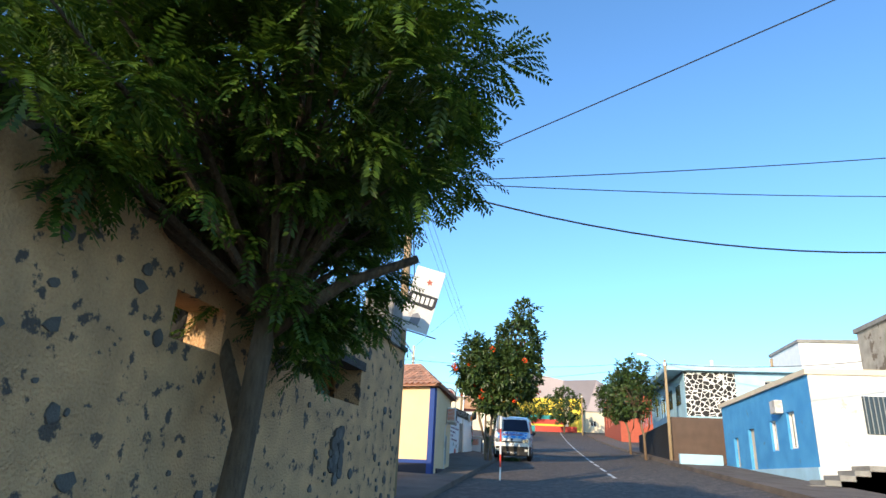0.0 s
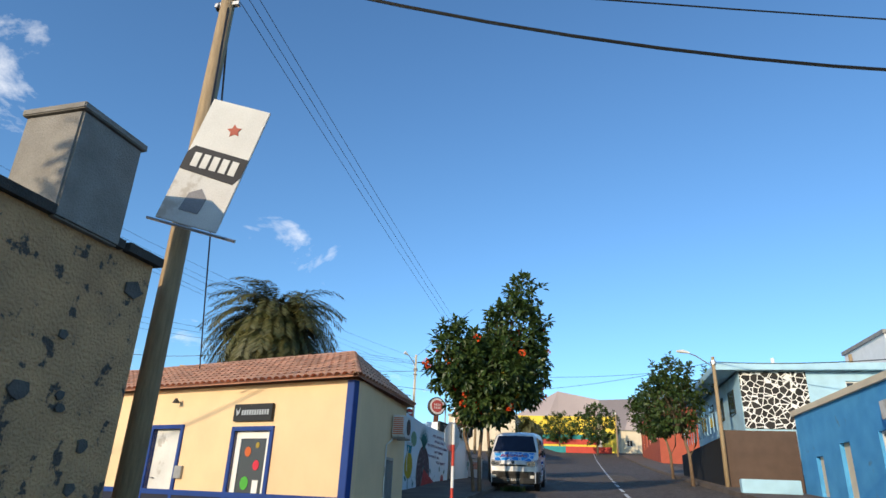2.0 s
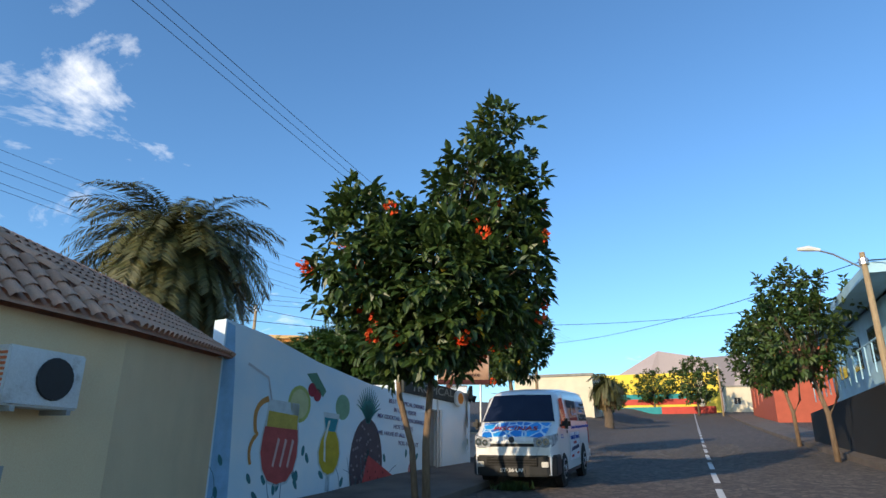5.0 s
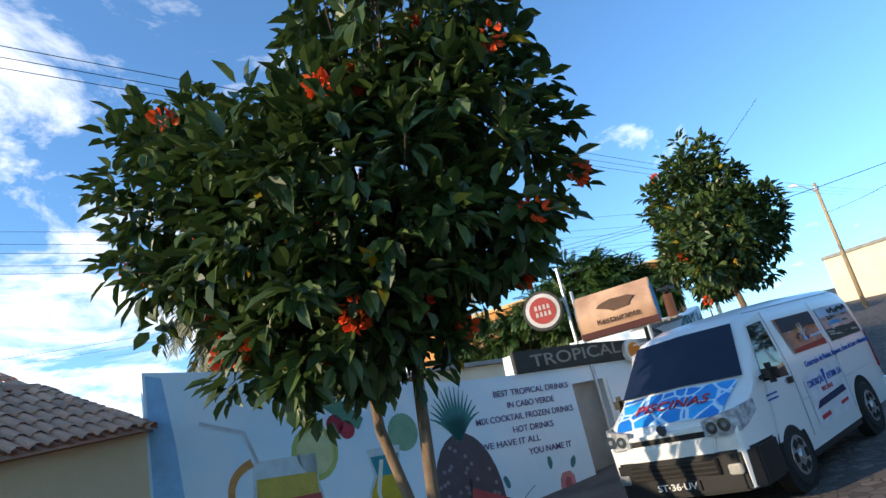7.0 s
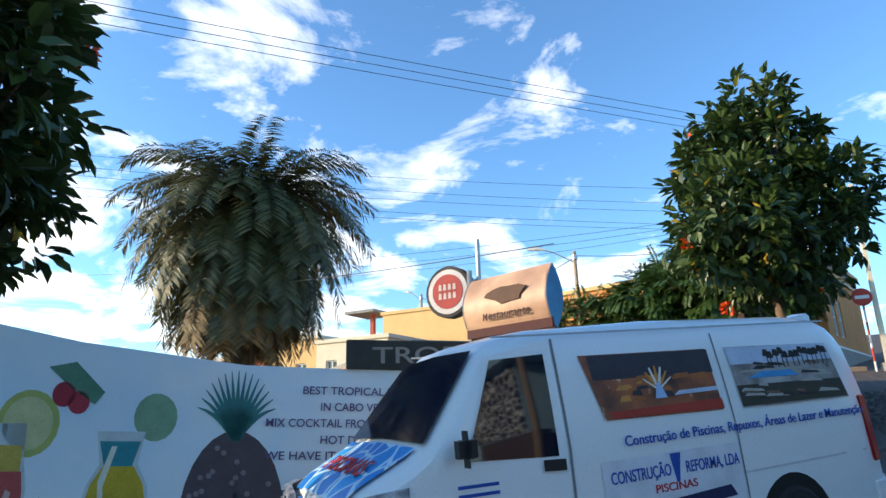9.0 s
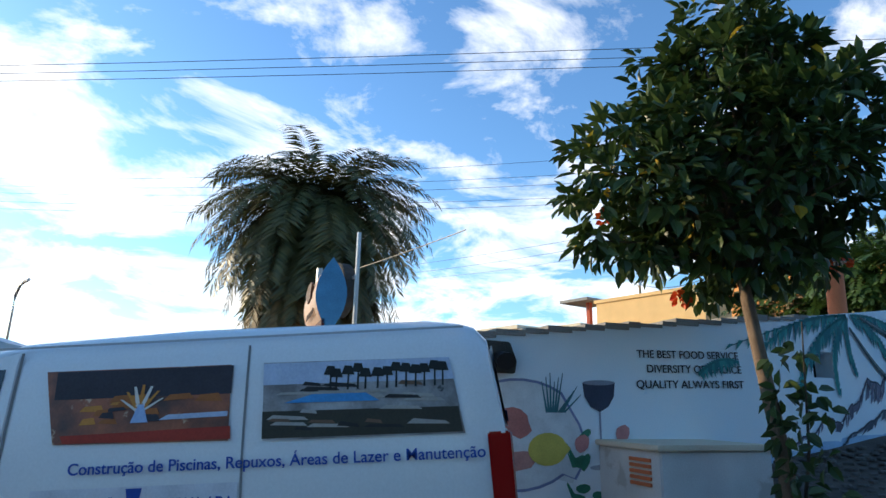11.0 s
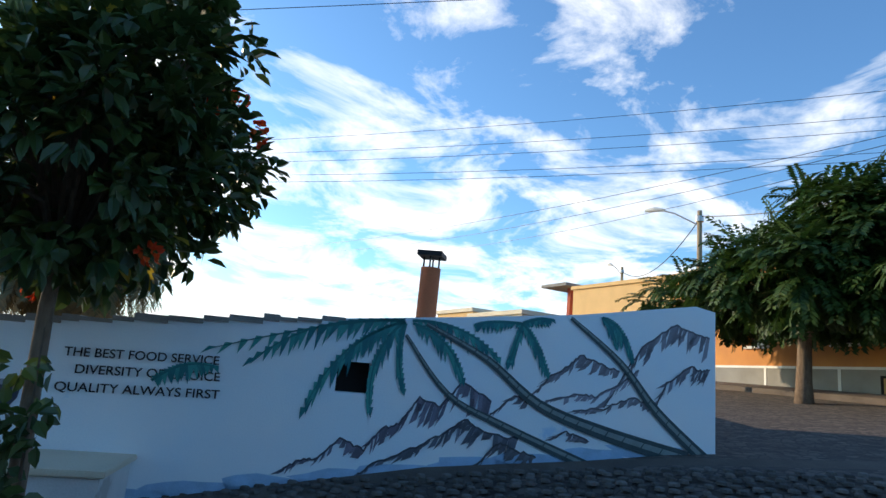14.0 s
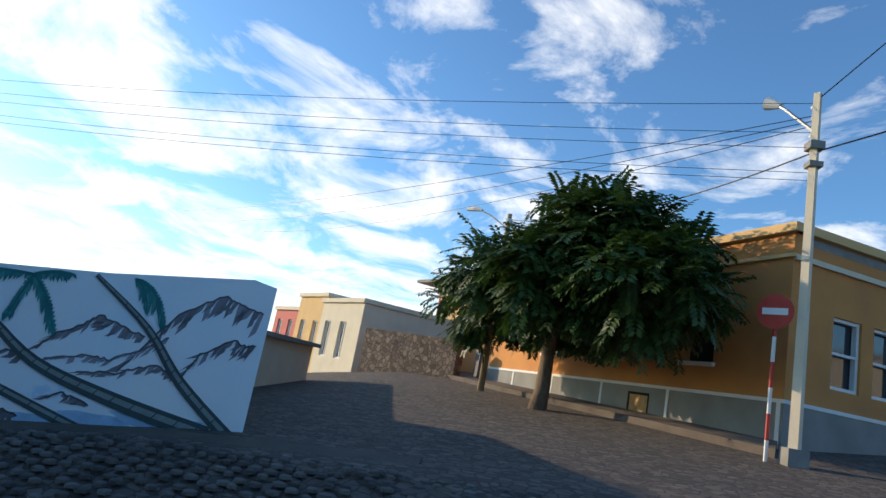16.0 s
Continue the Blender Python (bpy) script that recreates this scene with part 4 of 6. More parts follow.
ridge([(9.23, 1.8), (9.4, 1.88), (9.7, 1.78)], 1.53, (.11, .11, .13), 4)
ridge([(8.39, 2.02), (8.69, 2.25), (9.03, 2.22)], 1.77, (.13, .13, .15), 2)
ridge([(9.47, 2.15), (9.89, 2.2), (10.3, 2.37), (10.54, 2.27)], 1.9, (.15, .15, .17), 3)
for i in range(9):
    x = 4.3 + i * .75
    paint(wallb, "blue_wash", blob(x, 1.02 + (x - 4.3) * .115, .5, .1, 14, .2, i), (.36, .55, .74), 0)
def smooth_line(pts, n=5):
    """A soft curve through its points."""
    p = [pts[0], *pts, pts[-1]]
    out = []
    for a, b, c, d in zip(p, p[1:], p[2:], p[3:]):
        for k in range(n):
            t = k / n
            out.append(tuple(.5 * (2 * b[i] + (c[i] - a[i]) * t + (2 * a[i] - 5 * b[i] + 4 * c[i] - d[i]) * t * t + (3 * b[i] - a[i] - 3 * c[i] + d[i]) * t ** 3) for i in (0, 1)))
    return out + [pts[-1]]


TR, GR = (.055, .085, .09), (.22, .28, .27)
trunks = [(smooth_line([(7.27, 2.87), (7.84, 2.22), (8.55, 1.9), (9.86, 1.43)]), 0.04, 0.13),
          (smooth_line([(7.51, 3.03), (8.31, 2.67), (9.01, 2.18), (9.93, 1.89), (11.08, 1.64)]), 0.05, 0.22),
          (smooth_line([(9.39, 3.3), (10.1, 2.79), (10.63, 2.21), (11.36, 1.63)]), 0.05, 0.17)]
for pts, a, b in trunks:
    paint(wallb, "palm_trunk", band(pts, a, b), TR, 8, "painted leaning palm trunk", laid_out=False)
    paint(wallb, "trunk_light", band([(x, z + .01) for x, z in pts], a * .3, b * .35), GR, 9, laid_out=False)
    for k in range(1, len(pts) - 1):
        w = a + (b - a) * k / len(pts)
        paint(wallb, "trunk_ring", band([(pts[k][0] - w * .3, pts[k][1] - w * .4), (pts[k][0] + w * .3, pts[k][1] + w * .4)], .02, .01), TR, 10, laid_out=False)


def frond(x0, z0, x1, z1, x2, z2, w, seed):
    q = random.Random(seed)
    pts = curve2((x0, z0), (x1, z1), (x2, z2), 16)
    paint(wallb, "painted_frond", band(pts, .035, .01), (.02, .16, .16), 7, laid_out=False)
    for i, (x, z) in enumerate(pts[1:]):
        ln = w * math.sin(math.pi * min(1, (i + 2) / 18)) ** .6
        dx = (pts[-1][0] - pts[0][0]) * .05
        c = [(.03, .22, .22), (.02, .17, .19), (.05, .30, .27)][q.randint(0, 2)]
        paint(wallb, "painted_leaflet", [(x - .045, z + .02), (x + .045, z + .02), (x + dx + q.uniform(-.03, .05), z - ln * q.uniform(.8, 1.1))], c, 6 + q.random(), laid_out=False)


for k, f in enumerate([(7.24, 3.03, 6.15, 3.03, 5.54, 2.42, 0.28),
                       (7.24, 3.03, 6.44, 2.75, 6.18, 1.92, 0.34),
                       (7.24, 3.03, 6.82, 2.67, 6.92, 1.98, 0.32),
                       (7.24, 3.03, 7.15, 2.72, 7.29, 2.22, 0.22),
                       (7.34, 3.02, 7.84, 2.92, 8.01, 2.41, 0.28),
                       (7.33, 3.05, 8.0, 3.12, 8.44, 2.7, 0.26),
                       (7.24, 3.05, 6.46, 2.98, 5.09, 2.51, 0.24),
                       (7.24, 3.03, 6.72, 2.85, 6.55, 2.5, 0.26),
                       (8.74, 3.16, 8.26, 3.16, 8.14, 3.07, 0.16),
                       (8.74, 3.16, 8.95, 2.98, 9.1, 2.57, 0.24),
                       (8.74, 3.16, 8.65, 2.87, 8.59, 2.64, 0.2),
                       (8.74, 3.16, 9.0, 3.28, 9.12, 3.24, 0.12),
                       (9.83, 3.35, 10.14, 3.3, 10.25, 2.85, 0.24),
                       (9.83, 3.35, 9.99, 3.25, 10.03, 3.0, 0.18),
                       (4.51, 2.1, 4.8, 2.38, 5.14, 2.3, 0.2)]):
    frond(*f, k)
wb = thing("wall_box", WB @ pose(3.0, -1.1, .6), "low white masonry cupboard with a rusty vent against the wall", "masonry box")
part("body", Shape().box((0, 0, -.3), (1.45, 1.1, .66)), OLDWHITE, wb, bevel=.015)
part("top_slab", Shape().box((-.05, -.05, .66), (1.5, 1.1, .72)), PALECREAM, wb, bevel=.01)
for k in range(5):
    part("vent_slat", Shape().box((-.02, .15, .3 + k * .06), (.0, .5, .335 + k * .06)), PIPE, wb)
cp = thing("chimney_pipe", pose(-5.07, 9.86, 1.83, -1, 1, 0), "orange chimney pipe with a black cowl behind the wall", "chimney")
part("pipe", Shape().tube([(0, 0, -1), (0, 0, 1.95)], .13, 16), PIPE, cp, smooth=True)
for k in range(4):
    part("cowl_leg", Shape().tube([(.1 * math.cos(k * 1.57), .1 * math.sin(k * 1.57), 1.9), (.1 * math.cos(k * 1.57), .1 * math.sin(k * 1.57), 2.1)], .012, 5), BLACK, cp)
part("cowl", Shape().box((-.2, -.16, 2.09), (.2, .16, 2.15)), BLACK, cp)


# ---- van ----
van = thing("van", pose(0.0, 0.0, 0.02, 3.72, 0, 0) @ Matrix.Diagonal((.97, .975, .98, 1)), "white van with blue water print on its bonnet, parked", "van")


def roofline(v):
    pts = [(0, .80), (.04, .95), (.14, 1.04), (.46, 1.20), (.56, 1.27), (1.0, 1.80), (1.12, 1.88), (1.5, 1.95), (2.6, 1.985), (4.2, 1.97), (4.5, 1.93), (4.62, 1.8), (4.69, 1.2)]
    for (a, za), (b, zb) in zip(pts, pts[1:]):
        if v <= b:
            return za + (zb - za) * (v - a) / (b - a)
    return pts[-1][1]


def half(v, z):
    w = .845 * (0.90 + 0.10 * min(1, (v / .4)) ** .5) * (1 - .05 * max(0, (v - 4.45) / .24))
    return w * (1 - .015 * max(0, (.6 - z) / .4) - .14 * max(0, (z - 1.12) / .85) ** 1.25)


sts = [0, .02, .05, .1, .2, .32, .46, .56, .7, .85, 1.0, 1.12, 1.3, 1.5, 2, 2.6, 3.2, 3.8, 4.2, 4.42, 4.52, 4.6, 4.66, 4.69]
s = Shape()
prof = [0, .12, .25, .4, .55, .68, .8, .89, .95, .985, 1.0]
for v in sts:
    zt, zb = roofline(v), .27
    ring = []
    for p in prof:
        z = zb + (zt - zb) * p
        x = half(v, z) * (1 if p < .95 else (.955 if p < .98 else (.86 if p < .995 else .70)))
        ring.append((x, z))
    s.v += [(x, v, z) for x, z in ring] + [(0, v, zt + .02)] + [(-x, v, z) for x, z in reversed(ring)]
k = 2 * len(prof) + 1
s.f = [(i * k + j, i * k + j + 1, (i + 1) * k + j + 1, (i + 1) * k + j) for i in range(len(sts) - 1) for j in range(k - 1)]
s.f += [tuple(range(k)), tuple(range((len(sts) - 1) * k + k - 1, (len(sts) - 1) * k - 1, -1)), ]
s.f += [(i * k, (i + 1) * k, (i + 1) * k + k - 1, i * k + k - 1) for i in range(len(sts) - 1)]
body = part("body", s, VANWHITE, van, "glossy white body shell", smooth=True)
bm = bmesh.new()
bm.from_mesh(body.data)
for e in bm.edges:
    if e.calc_face_angle(0) > 0.6:
        e.smooth = False
bm.to_mesh(body.data)
bm.free()


def side_panel(name, quad, material, side=1, lift=.004, label="", n=6, parent=None):
    """A panel on the body side; quad holds its four corners in length and height."""
    s = Shape()
    for i in range(n + 1):
        for j in range(n + 1):
            a, b = i / n, j / n
            v = (quad[0][0] * (1 - a) + quad[1][0] * a) * (1 - b) + (quad[3][0] * (1 - a) + quad[2][0] * a) * b
            z = (quad[0][1] * (1 - a) + quad[1][1] * a) * (1 - b) + (quad[3][1] * (1 - a) + quad[2][1] * a) * b
            s.v.append((side * (half(v, z) + lift), v, z))
    s.f = [(i * (n + 1) + j, (i + 1) * (n + 1) + j, (i + 1) * (n + 1) + j + 1, i * (n + 1) + j + 1) for i in range(n) for j in range(n)]
    return part(name, s, material, parent or van, label, smooth=True)


def front_panel(name, u0, u1, u2, u3, v0, v1, material, lift=.006, label="", n=8):
    s = Shape()
    for i in range(n + 1):
        a = i / n
        v = v0 + (v1 - v0) * a
        for j in range(n + 1):
            b = j / n
            u = (u0 * (1 - a) + u2 * a) * (1 - b) + (u1 * (1 - a) + u3 * a) * b
            s.v.append((u, v - lift * .7, roofline(v) + .02 * (1 - abs(u) / .75) + lift))
    s.f = [(i * (n + 1) + j, i * (n + 1) + j + 1, (i + 1) * (n + 1) + j + 1, (i + 1) * (n + 1) + j) for i in range(n) for j in range(n)]
    return part(name, s, material, van, label, smooth=True)


SEAM = flat("dark panel gap", (.22, .22, .22))
WATER = voromat("blue pool water print", (.02, .27, .72), (.62, .82, .95), 4.5, .05, .3, 0.0)
PIC1 = mat("fountain photograph", (.42, .12, .05), .3, .5, 3.5, 0, color2=(.07, .035, .03), patch=.06, patch_color=(.60, .40, .25), patch_scale=5)
PIC2 = mat("beach photograph", (.16, .14, .13), .3, .5, 4.5, 0, color2=(.45, .42, .40), patch=.04, patch_color=(.03, .03, .03), patch_scale=6)
SCREEN = mat("tinted windscreen", (.008, .012, .03), .06, .2, 2, 0, color2=(.012, .018, .04))
front_panel("windscreen", -.78, .78, -.64, .64, .55, 1.01, SCREEN, .012, "dark raked windscreen")
front_panel("bonnet_print", -.66, .66, -.73, .73, .055, .52, WATER, .008, "blue swimming pool print with white light ripples")
letters("bonnet_lettering", "PISCINAS", flat("red lettering", (.55, .03, .03)), van, pose(-.46, .21, 1.112, 27), .22, .92)
for sd in (-1, 1):
    fd = side_panel("front_door", [(.62, .42), (1.52, .40), (1.55, 1.86), (1.02, 1.76)], VANWHITE, sd, .006, "front door")
    side_panel("door_gap", [(1.53, .40), (1.55, .40), (1.58, 1.86), (1.56, 1.86)], SEAM, sd, .005)
    side_panel("door_glass", [(.80, 1.14), (1.46, 1.10), (1.48, 1.76), (1.06, 1.74)], GLASS, sd, .010, "front door window", parent=fd)
    side_panel("handle", [(1.33, 1.02), (1.50, 1.01), (1.50, 1.08), (1.33, 1.09)], BLACK, sd, .022, "black door handle", parent=fd)
    # Flat grey strip: the crease's shade drawn as colour on a smooth body.
    side_panel("crease", [(1.6, .78), (4.5, .80), (4.5, .815), (1.6, .795)], flat("crease shade", (.55, .55, .55)), sd, .004)
    side_panel("door_gap", [(3.06, .42), (3.075, .42), (3.075, 1.84), (3.06, 1.84)], SEAM, sd, .005)
    # Grey strip likewise draws the gutter's shade as colour.
    side_panel("roof_gutter", [(1.1, 1.885), (4.45, 1.885), (4.45, 1.90), (1.1, 1.90)], flat("gutter shade", (.45, .45, .45)), sd, .006)
side_panel("side_window", [(1.88, 1.28), (2.98, 1.26), (2.96, 1.72), (1.76, 1.73)], PIC1, 1, .010, "side window covered by a photograph of a red fountain")
side_panel("side_window", [(3.19, 1.25), (4.43, 1.24), (4.35, 1.70), (3.17, 1.72)], PIC2, 1, .010, "side window covered by a photograph of a pool and palms")
PRINT = {k: flat(k + " print", c) for k, c in dict(night=(.045, .04, .05), rock=(.40, .13, .035), ember=(.62, .25, .05), rim=(.42, .045, .025), spray=(.38, .52, .75), glow=(.80, .72, .62),
                                                  haze=(.50, .57, .70), palm=(.018, .022, .02), pool=(.06, .30, .60), deck=(.42, .38, .33), lawn=(.05, .045, .03), shade=(.03, .028, .026), earth=(.17, .10, .06)).items()}


def window_print(name, quad, tone, lift):
    quad = [(2.42 + (v - 2.4) * 1.11 if v < 3 else 3.18 + (v - 3.09) * 1.03, z) for v, z in quad]
    side_panel(name, quad, PRINT[tone], 1, lift, n=4)


window_print("night_sky_print", [(1.88, 1.55), (2.90, 1.54), (2.90, 1.715), (1.87, 1.725)], "night", .0115)
window_print("rim_print", [(1.97, 1.285), (2.915, 1.27), (2.91, 1.345), (1.95, 1.33)], "rim", .013)
rr = random.Random(4)
for i in range(16):
    v, z, w, h_ = rr.uniform(1.97, 2.75), rr.uniform(1.38, 1.53), rr.uniform(.07, .18), rr.uniform(.018, .05)
    window_print("rock_print", [(v, z), (v + w, z + rr.uniform(-.01, .01)), (v + w * .85, z + h_), (v + w * .2, z + h_ * .9)], ("rock", "ember", "night", "rock")[i % 4], .012 + .0002 * i)
for k in range(7):
    a = (k - 3) * .38
    window_print("spray_print", [(2.37, 1.45), (2.40, 1.45), (2.40 + .13 * math.sin(a), 1.47 + .15 * math.cos(a)), (2.385 + .13 * math.sin(a), 1.47 + .15 * math.cos(a))], "ember" if k % 2 else "glow", .0155)
window_print("fountain_print", [(2.34, 1.39), (2.44, 1.39), (2.405, 1.50), (2.375, 1.50)], "spray", .016)
window_print("pool_light_print", [(2.5, 1.40), (2.89, 1.405), (2.89, 1.435), (2.55, 1.43)], "haze", .0158)
window_print("sky_print", [(3.085, 1.58), (4.25, 1.565), (4.225, 1.70), (3.08, 1.715)], "haze", .0115)
window_print("lawn_print", [(3.095, 1.26), (4.29, 1.25), (4.27, 1.40), (3.09, 1.42)], "lawn", .0115)
for i in range(22):
    v, z, w = rr.uniform(3.1, 4.0), rr.uniform(1.29, 1.57), rr.uniform(.1, .26)
    window_print("deck_print", [(v, z), (v + w, z - .012), (v + w * .9, z + .008), (v + w * .15, z + rr.uniform(.012, .03))], ("deck", "shade", "earth", "shade", "deck")[i % 5], .012 + .0001 * i)
window_print("pool_print", [(3.22, 1.465), (3.80, 1.455), (3.70, 1.515), (3.42, 1.52)], "pool", .0148)
window_print("pool_edge_print", [(3.16, 1.515), (3.85, 1.505), (3.86, 1.52), (3.2, 1.53)], "deck", .0149)
for i in range(13):
    v = 3.48 + i * .058 + rr.uniform(-.012, .012)
    z = 1.63 + rr.uniform(-.015, .02)
    window_print("trunk_print", [(v, 1.53), (v + .012, 1.53), (v + .014, z), (v + .004, z)], "palm", .0152)
    window_print("palm_print", [(v - .035, z - .01), (v + .045, z - .015), (v + .03, z + .04), (v - .015, z + .045)], "palm", .0154)
LETBLUE = flat("blue lettering", (.02, .08, .38))


def side_text(text, v, z, size, width, material):
    x = half(v + width / 2, z) + .010
    return letters("side_lettering", text, material, van, pose(x, v, z, 90, 0, 90), size, width)


side_text("Construção de Piscinas, Repuxos, Áreas de Lazer e Manutenção", 2.0, 1.10, .097, 2.54, LETBLUE)
side_panel("white_decal", [(1.78, .44), (3.05, .44), (3.05, 1.02), (1.78, 1.02)], flat("white decal", (.70, .70, .74)), 1, .007)
side_text("CONSTRUÇÃO", 1.84, .87, .11, .52, LETBLUE)
side_text("REFORMA, LDA", 2.5, .87, .11, .52, LETBLUE)
side_panel("decal_mark", [(2.40, .82), (2.43, .82), (2.47, 1.01), (2.37, 1.01)], LETBLUE, 1, .010, n=2)
side_text("PISCINAS", 2.2, .77, .075, .38, flat("red lettering", (.5, .03, .03)))
side_panel("decal_swoosh", [(1.86, .62), (2.95, .66), (2.9, .74), (2.0, .70)], flat("navy print", (.02, .025, .09)), 1, .010)
side_panel("decal_mark", [(1.9, .49), (2.2, .50), (2.2, .55), (1.9, .54)], flat("red print", (.5, .03, .03)), 1, .010, n=2)
side_panel("decal_mark", [(2.62, .53), (2.9, .54), (2.9, .58), (2.62, .57)], flat("red print", (.5, .03, .03)), 1, .010, n=2)
for k in range(2):
    side_panel("small_print", [(.72, .99 - k * .05), (1.0, .985 - k * .05), (1.0, 1.005 - k * .05), (.72, 1.01 - k * .05)], LETBLUE, 1, .012, n=2)
# front end
LAMPCLEAR = mat("clear lamp plastic", (.22, .23, .25), .10, .25, 14, 0, color2=(.55, .57, .60))
part("grille", Shape().slab([(-.46, .80), (.46, .80), (.42, .87), (-.42, .87)], -.035, .05), BLACK, van, bevel=.01)
part("chrome_bar", Shape().slab([(-.5, .86), (.5, .86), (.44, .905), (-.44, .905)], -.045, .05), VANWHITE, van, bevel=.01)
part("emblem", Shape().tube([(0, -.06, .935), (0, -.03, .94)], [.06, .06], 16), CHROME, van)
part("front_panel", Shape().slab([(-.5, .62), (.5, .62), (.56, .8), (-.56, .8)], -.04, .08), VANWHITE, van, bevel=.02)
s = Shape()
outl = [(-.875, .57), (-.865, .12), (-.72, -.03), (-.35, -.09), (.35, -.09), (.72, -.03), (.865, .12), (.875, .57)]
s.plan(outl, .25, .64)
part("bumper", s, BLACK, van, "dark grey moulded bumper", bevel=.025)
part("lower_grille", Shape().box((-.52, -.098, .44), (.52, .0, .60)), DARK, van, bevel=.01)
for k in range(3):
    part("grille_bar", Shape().box((-.5, -.108, .465 + k * .05), (.5, -.09, .48 + k * .05)), BLACK, van)
part("number_plate", Shape().box((-.27, -.112, .315), (.27, -.085, .415)), BLACK, van, bevel=.004)
letters("plate_lettering", "ST·36·UV", WHITE, van, pose(-.235, -.118, .335, 90), .095, .47)
for sd in (-1, 1):
    s = Shape()
    q = []
    for zl, zh, v, x in ((.80, .955, -.045, .46), (.79, .985, -.04, .60), (.785, 1.0, -.03, half(0, .9) * .93), (.80, 1.015, .06, 0), (.84, 1.03, .2, 0), (.93, 1.045, .40, 0)):
        q += [(sd * (x or half(v, .9) + .014), v, zl), (sd * (x or half(v, 1.0) + .014), v, zh)]
    m_ = len(q)
    q += [(x * .95, y + .05, z) for x, y, z in q]
    fs = []
    for k in range(m_ // 2 - 1):
        a = 2 * k
        fs += [(a, a + 2, a + 3, a + 1), (a, m_ + a, m_ + a + 2, a + 2), (a + 1, a + 3, m_ + a + 3, m_ + a + 1)]
    fs += [(0, 1, m_ + 1, m_), (m_ - 2, 2 * m_ - 2, 2 * m_ - 1, m_ - 1)]
    s.add(q, fs)
    hl = part("headlight", s, LAMPCLEAR, van, "clear headlight with chromed bowls")
    for x, z, rad in ((.56, .88, .062), (.70, .895, .068)):
        part("bowl", Shape().tube([(sd * x, -.05, z), (sd * x, -.036, z)], [rad, rad], 16), CHROME, hl)
        part("bulb", Shape().tube([(sd * x, -.056, z), (sd * x, -.048, z)], [rad * .4, rad * .45], 10), LAMPGLASS, hl)
    part("fog_lamp", Shape().box((sd * .66 - .07, -.065, .42), (sd * .66 + .07, .08, .52)), GALV, van, bevel=.01)
    mir = part("mirror", Shape().box((sd * .98 - .09, .68, 1.12), (sd * .98 + .09, .80, 1.33)), BLACK, van, "black wing mirror", bevel=.055)
    part("mirror_arm", Shape().tube([(sd * .82, .78, 1.18), (sd * .95, .74, 1.22)], .025, 6), BLACK, mir)
    s = Shape()
    q = [(.84, 4.58, .70), (.82, 4.56, 1.24), (.785, 4.70, 1.24), (.80, 4.71, .70)]
    s.add([(sd * (x + .012), y, z) for x, y, z in q] + [(sd * x * .9, y + .02, z) for x, y, z in q], [(0, 1, 2, 3), (4, 7, 6, 5), (0, 4, 5, 1), (1, 5, 6, 2), (2, 6, 7, 3), (3, 7, 4, 0)])
    part("tail_light", s, REDLENS, van, "tall red tail light", bevel=.01)
    for y in (.97, 3.54):
        # Near-black disc on the body in place of the arch's shaded hollow.
        part("arch_shade", Shape().tube([(sd * .70, y, .34), (sd * .848, y, .34)], [.40, .40], 28), DARK, van)
        part("arch_lip", Shape().tube([(sd * .79, y + .41 * math.cos(a), .34 + .41 * math.sin(a)) for a in [math.pi * k / 12 for k in range(13)]], .022, 6), VANWHITE, van)
        wh = part("wheel", Shape().tube([(sd * .66, y, .33), (sd * .68, y, .33), (sd * .84, y, .33), (sd * .868, y, .33)], [.27, .325, .325, .285], 28), RUBBER, van, "black tyre", smooth=False)
        part("rim", Shape().tube([(sd * .84, y, .33), (sd * .872, y, .33)], [.215, .20], 24), GALV, wh, "steel wheel rim")
        for q in range(6):
            a = q * math.pi / 3
            # Solid dark boxes painted as the shade in the rim's slots.
            part("rim_slot_shade", Shape().box((-.012, -.03, -.045), (.012, .03, .045), pose(sd * .872, y + .135 * math.cos(a), .33 + .135 * math.sin(a), math.degrees(a))), DARK, wh)
        part("hub", Shape().tube([(sd * .87, y, .33), (sd * .895, y, .33)], [.065, .05], 12), GALV, wh)
part("sill", Shape().box((-.83, 1.4, .2), (.83, 3.1, .3)), BLACK, van)
part("chassis", Shape().box((-.7, .3, .2), (.7, 4.5, .32)), DARK, van)
# rear end
part("rear_window", Shape().add([(-.66, 4.70, 1.26), (.66, 4.70, 1.26), (.58, 4.63, 1.78), (-.58, 4.63, 1.78)], [(0, 1, 2, 3)]).add([(-.6, 4.6, 1.3), (.6, 4.6, 1.3), (.5, 4.55, 1.7), (-.5, 4.55, 1.7)], [(3, 2, 1, 0)]), GLASS, van, "dark rear window")
part("rear_sunset_print", Shape().add([(-.62, 4.708, 1.29), (.62, 4.708, 1.29), (.62, 4.703, 1.36), (-.62, 4.703, 1.36)], [(0, 1, 2, 3)]), flat("blue print", (.03, .16, .40)), van)
part("rear_handle", Shape().box((-.3, 4.69, .98), (.3, 4.73, 1.04)), BLACK, van, bevel=.01)
part("rear_plate", Shape().box((-.26, 4.69, .80), (.26, 4.71, .93)), BLACK, van)
letters("plate_lettering", "ST·36·UV", WHITE, van, pose(.235, 4.715, .825, 90, 0, 180), .095, .47)
letters("rear_lettering", "2633000", LETBLUE, van, pose(.52, 4.712, 1.12, 90, 0, 180), .09, .42)
part("phone_mark", Shape().box((.56, 4.70, 1.09), (.66, 4.712, 1.21)), flat("orange print", (.6, .2, .03)), van)
part("rear_bumper", Shape().box((-.84, 4.5, .32), (.84, 4.76, .58)), VANWHITE, van, bevel=.04)
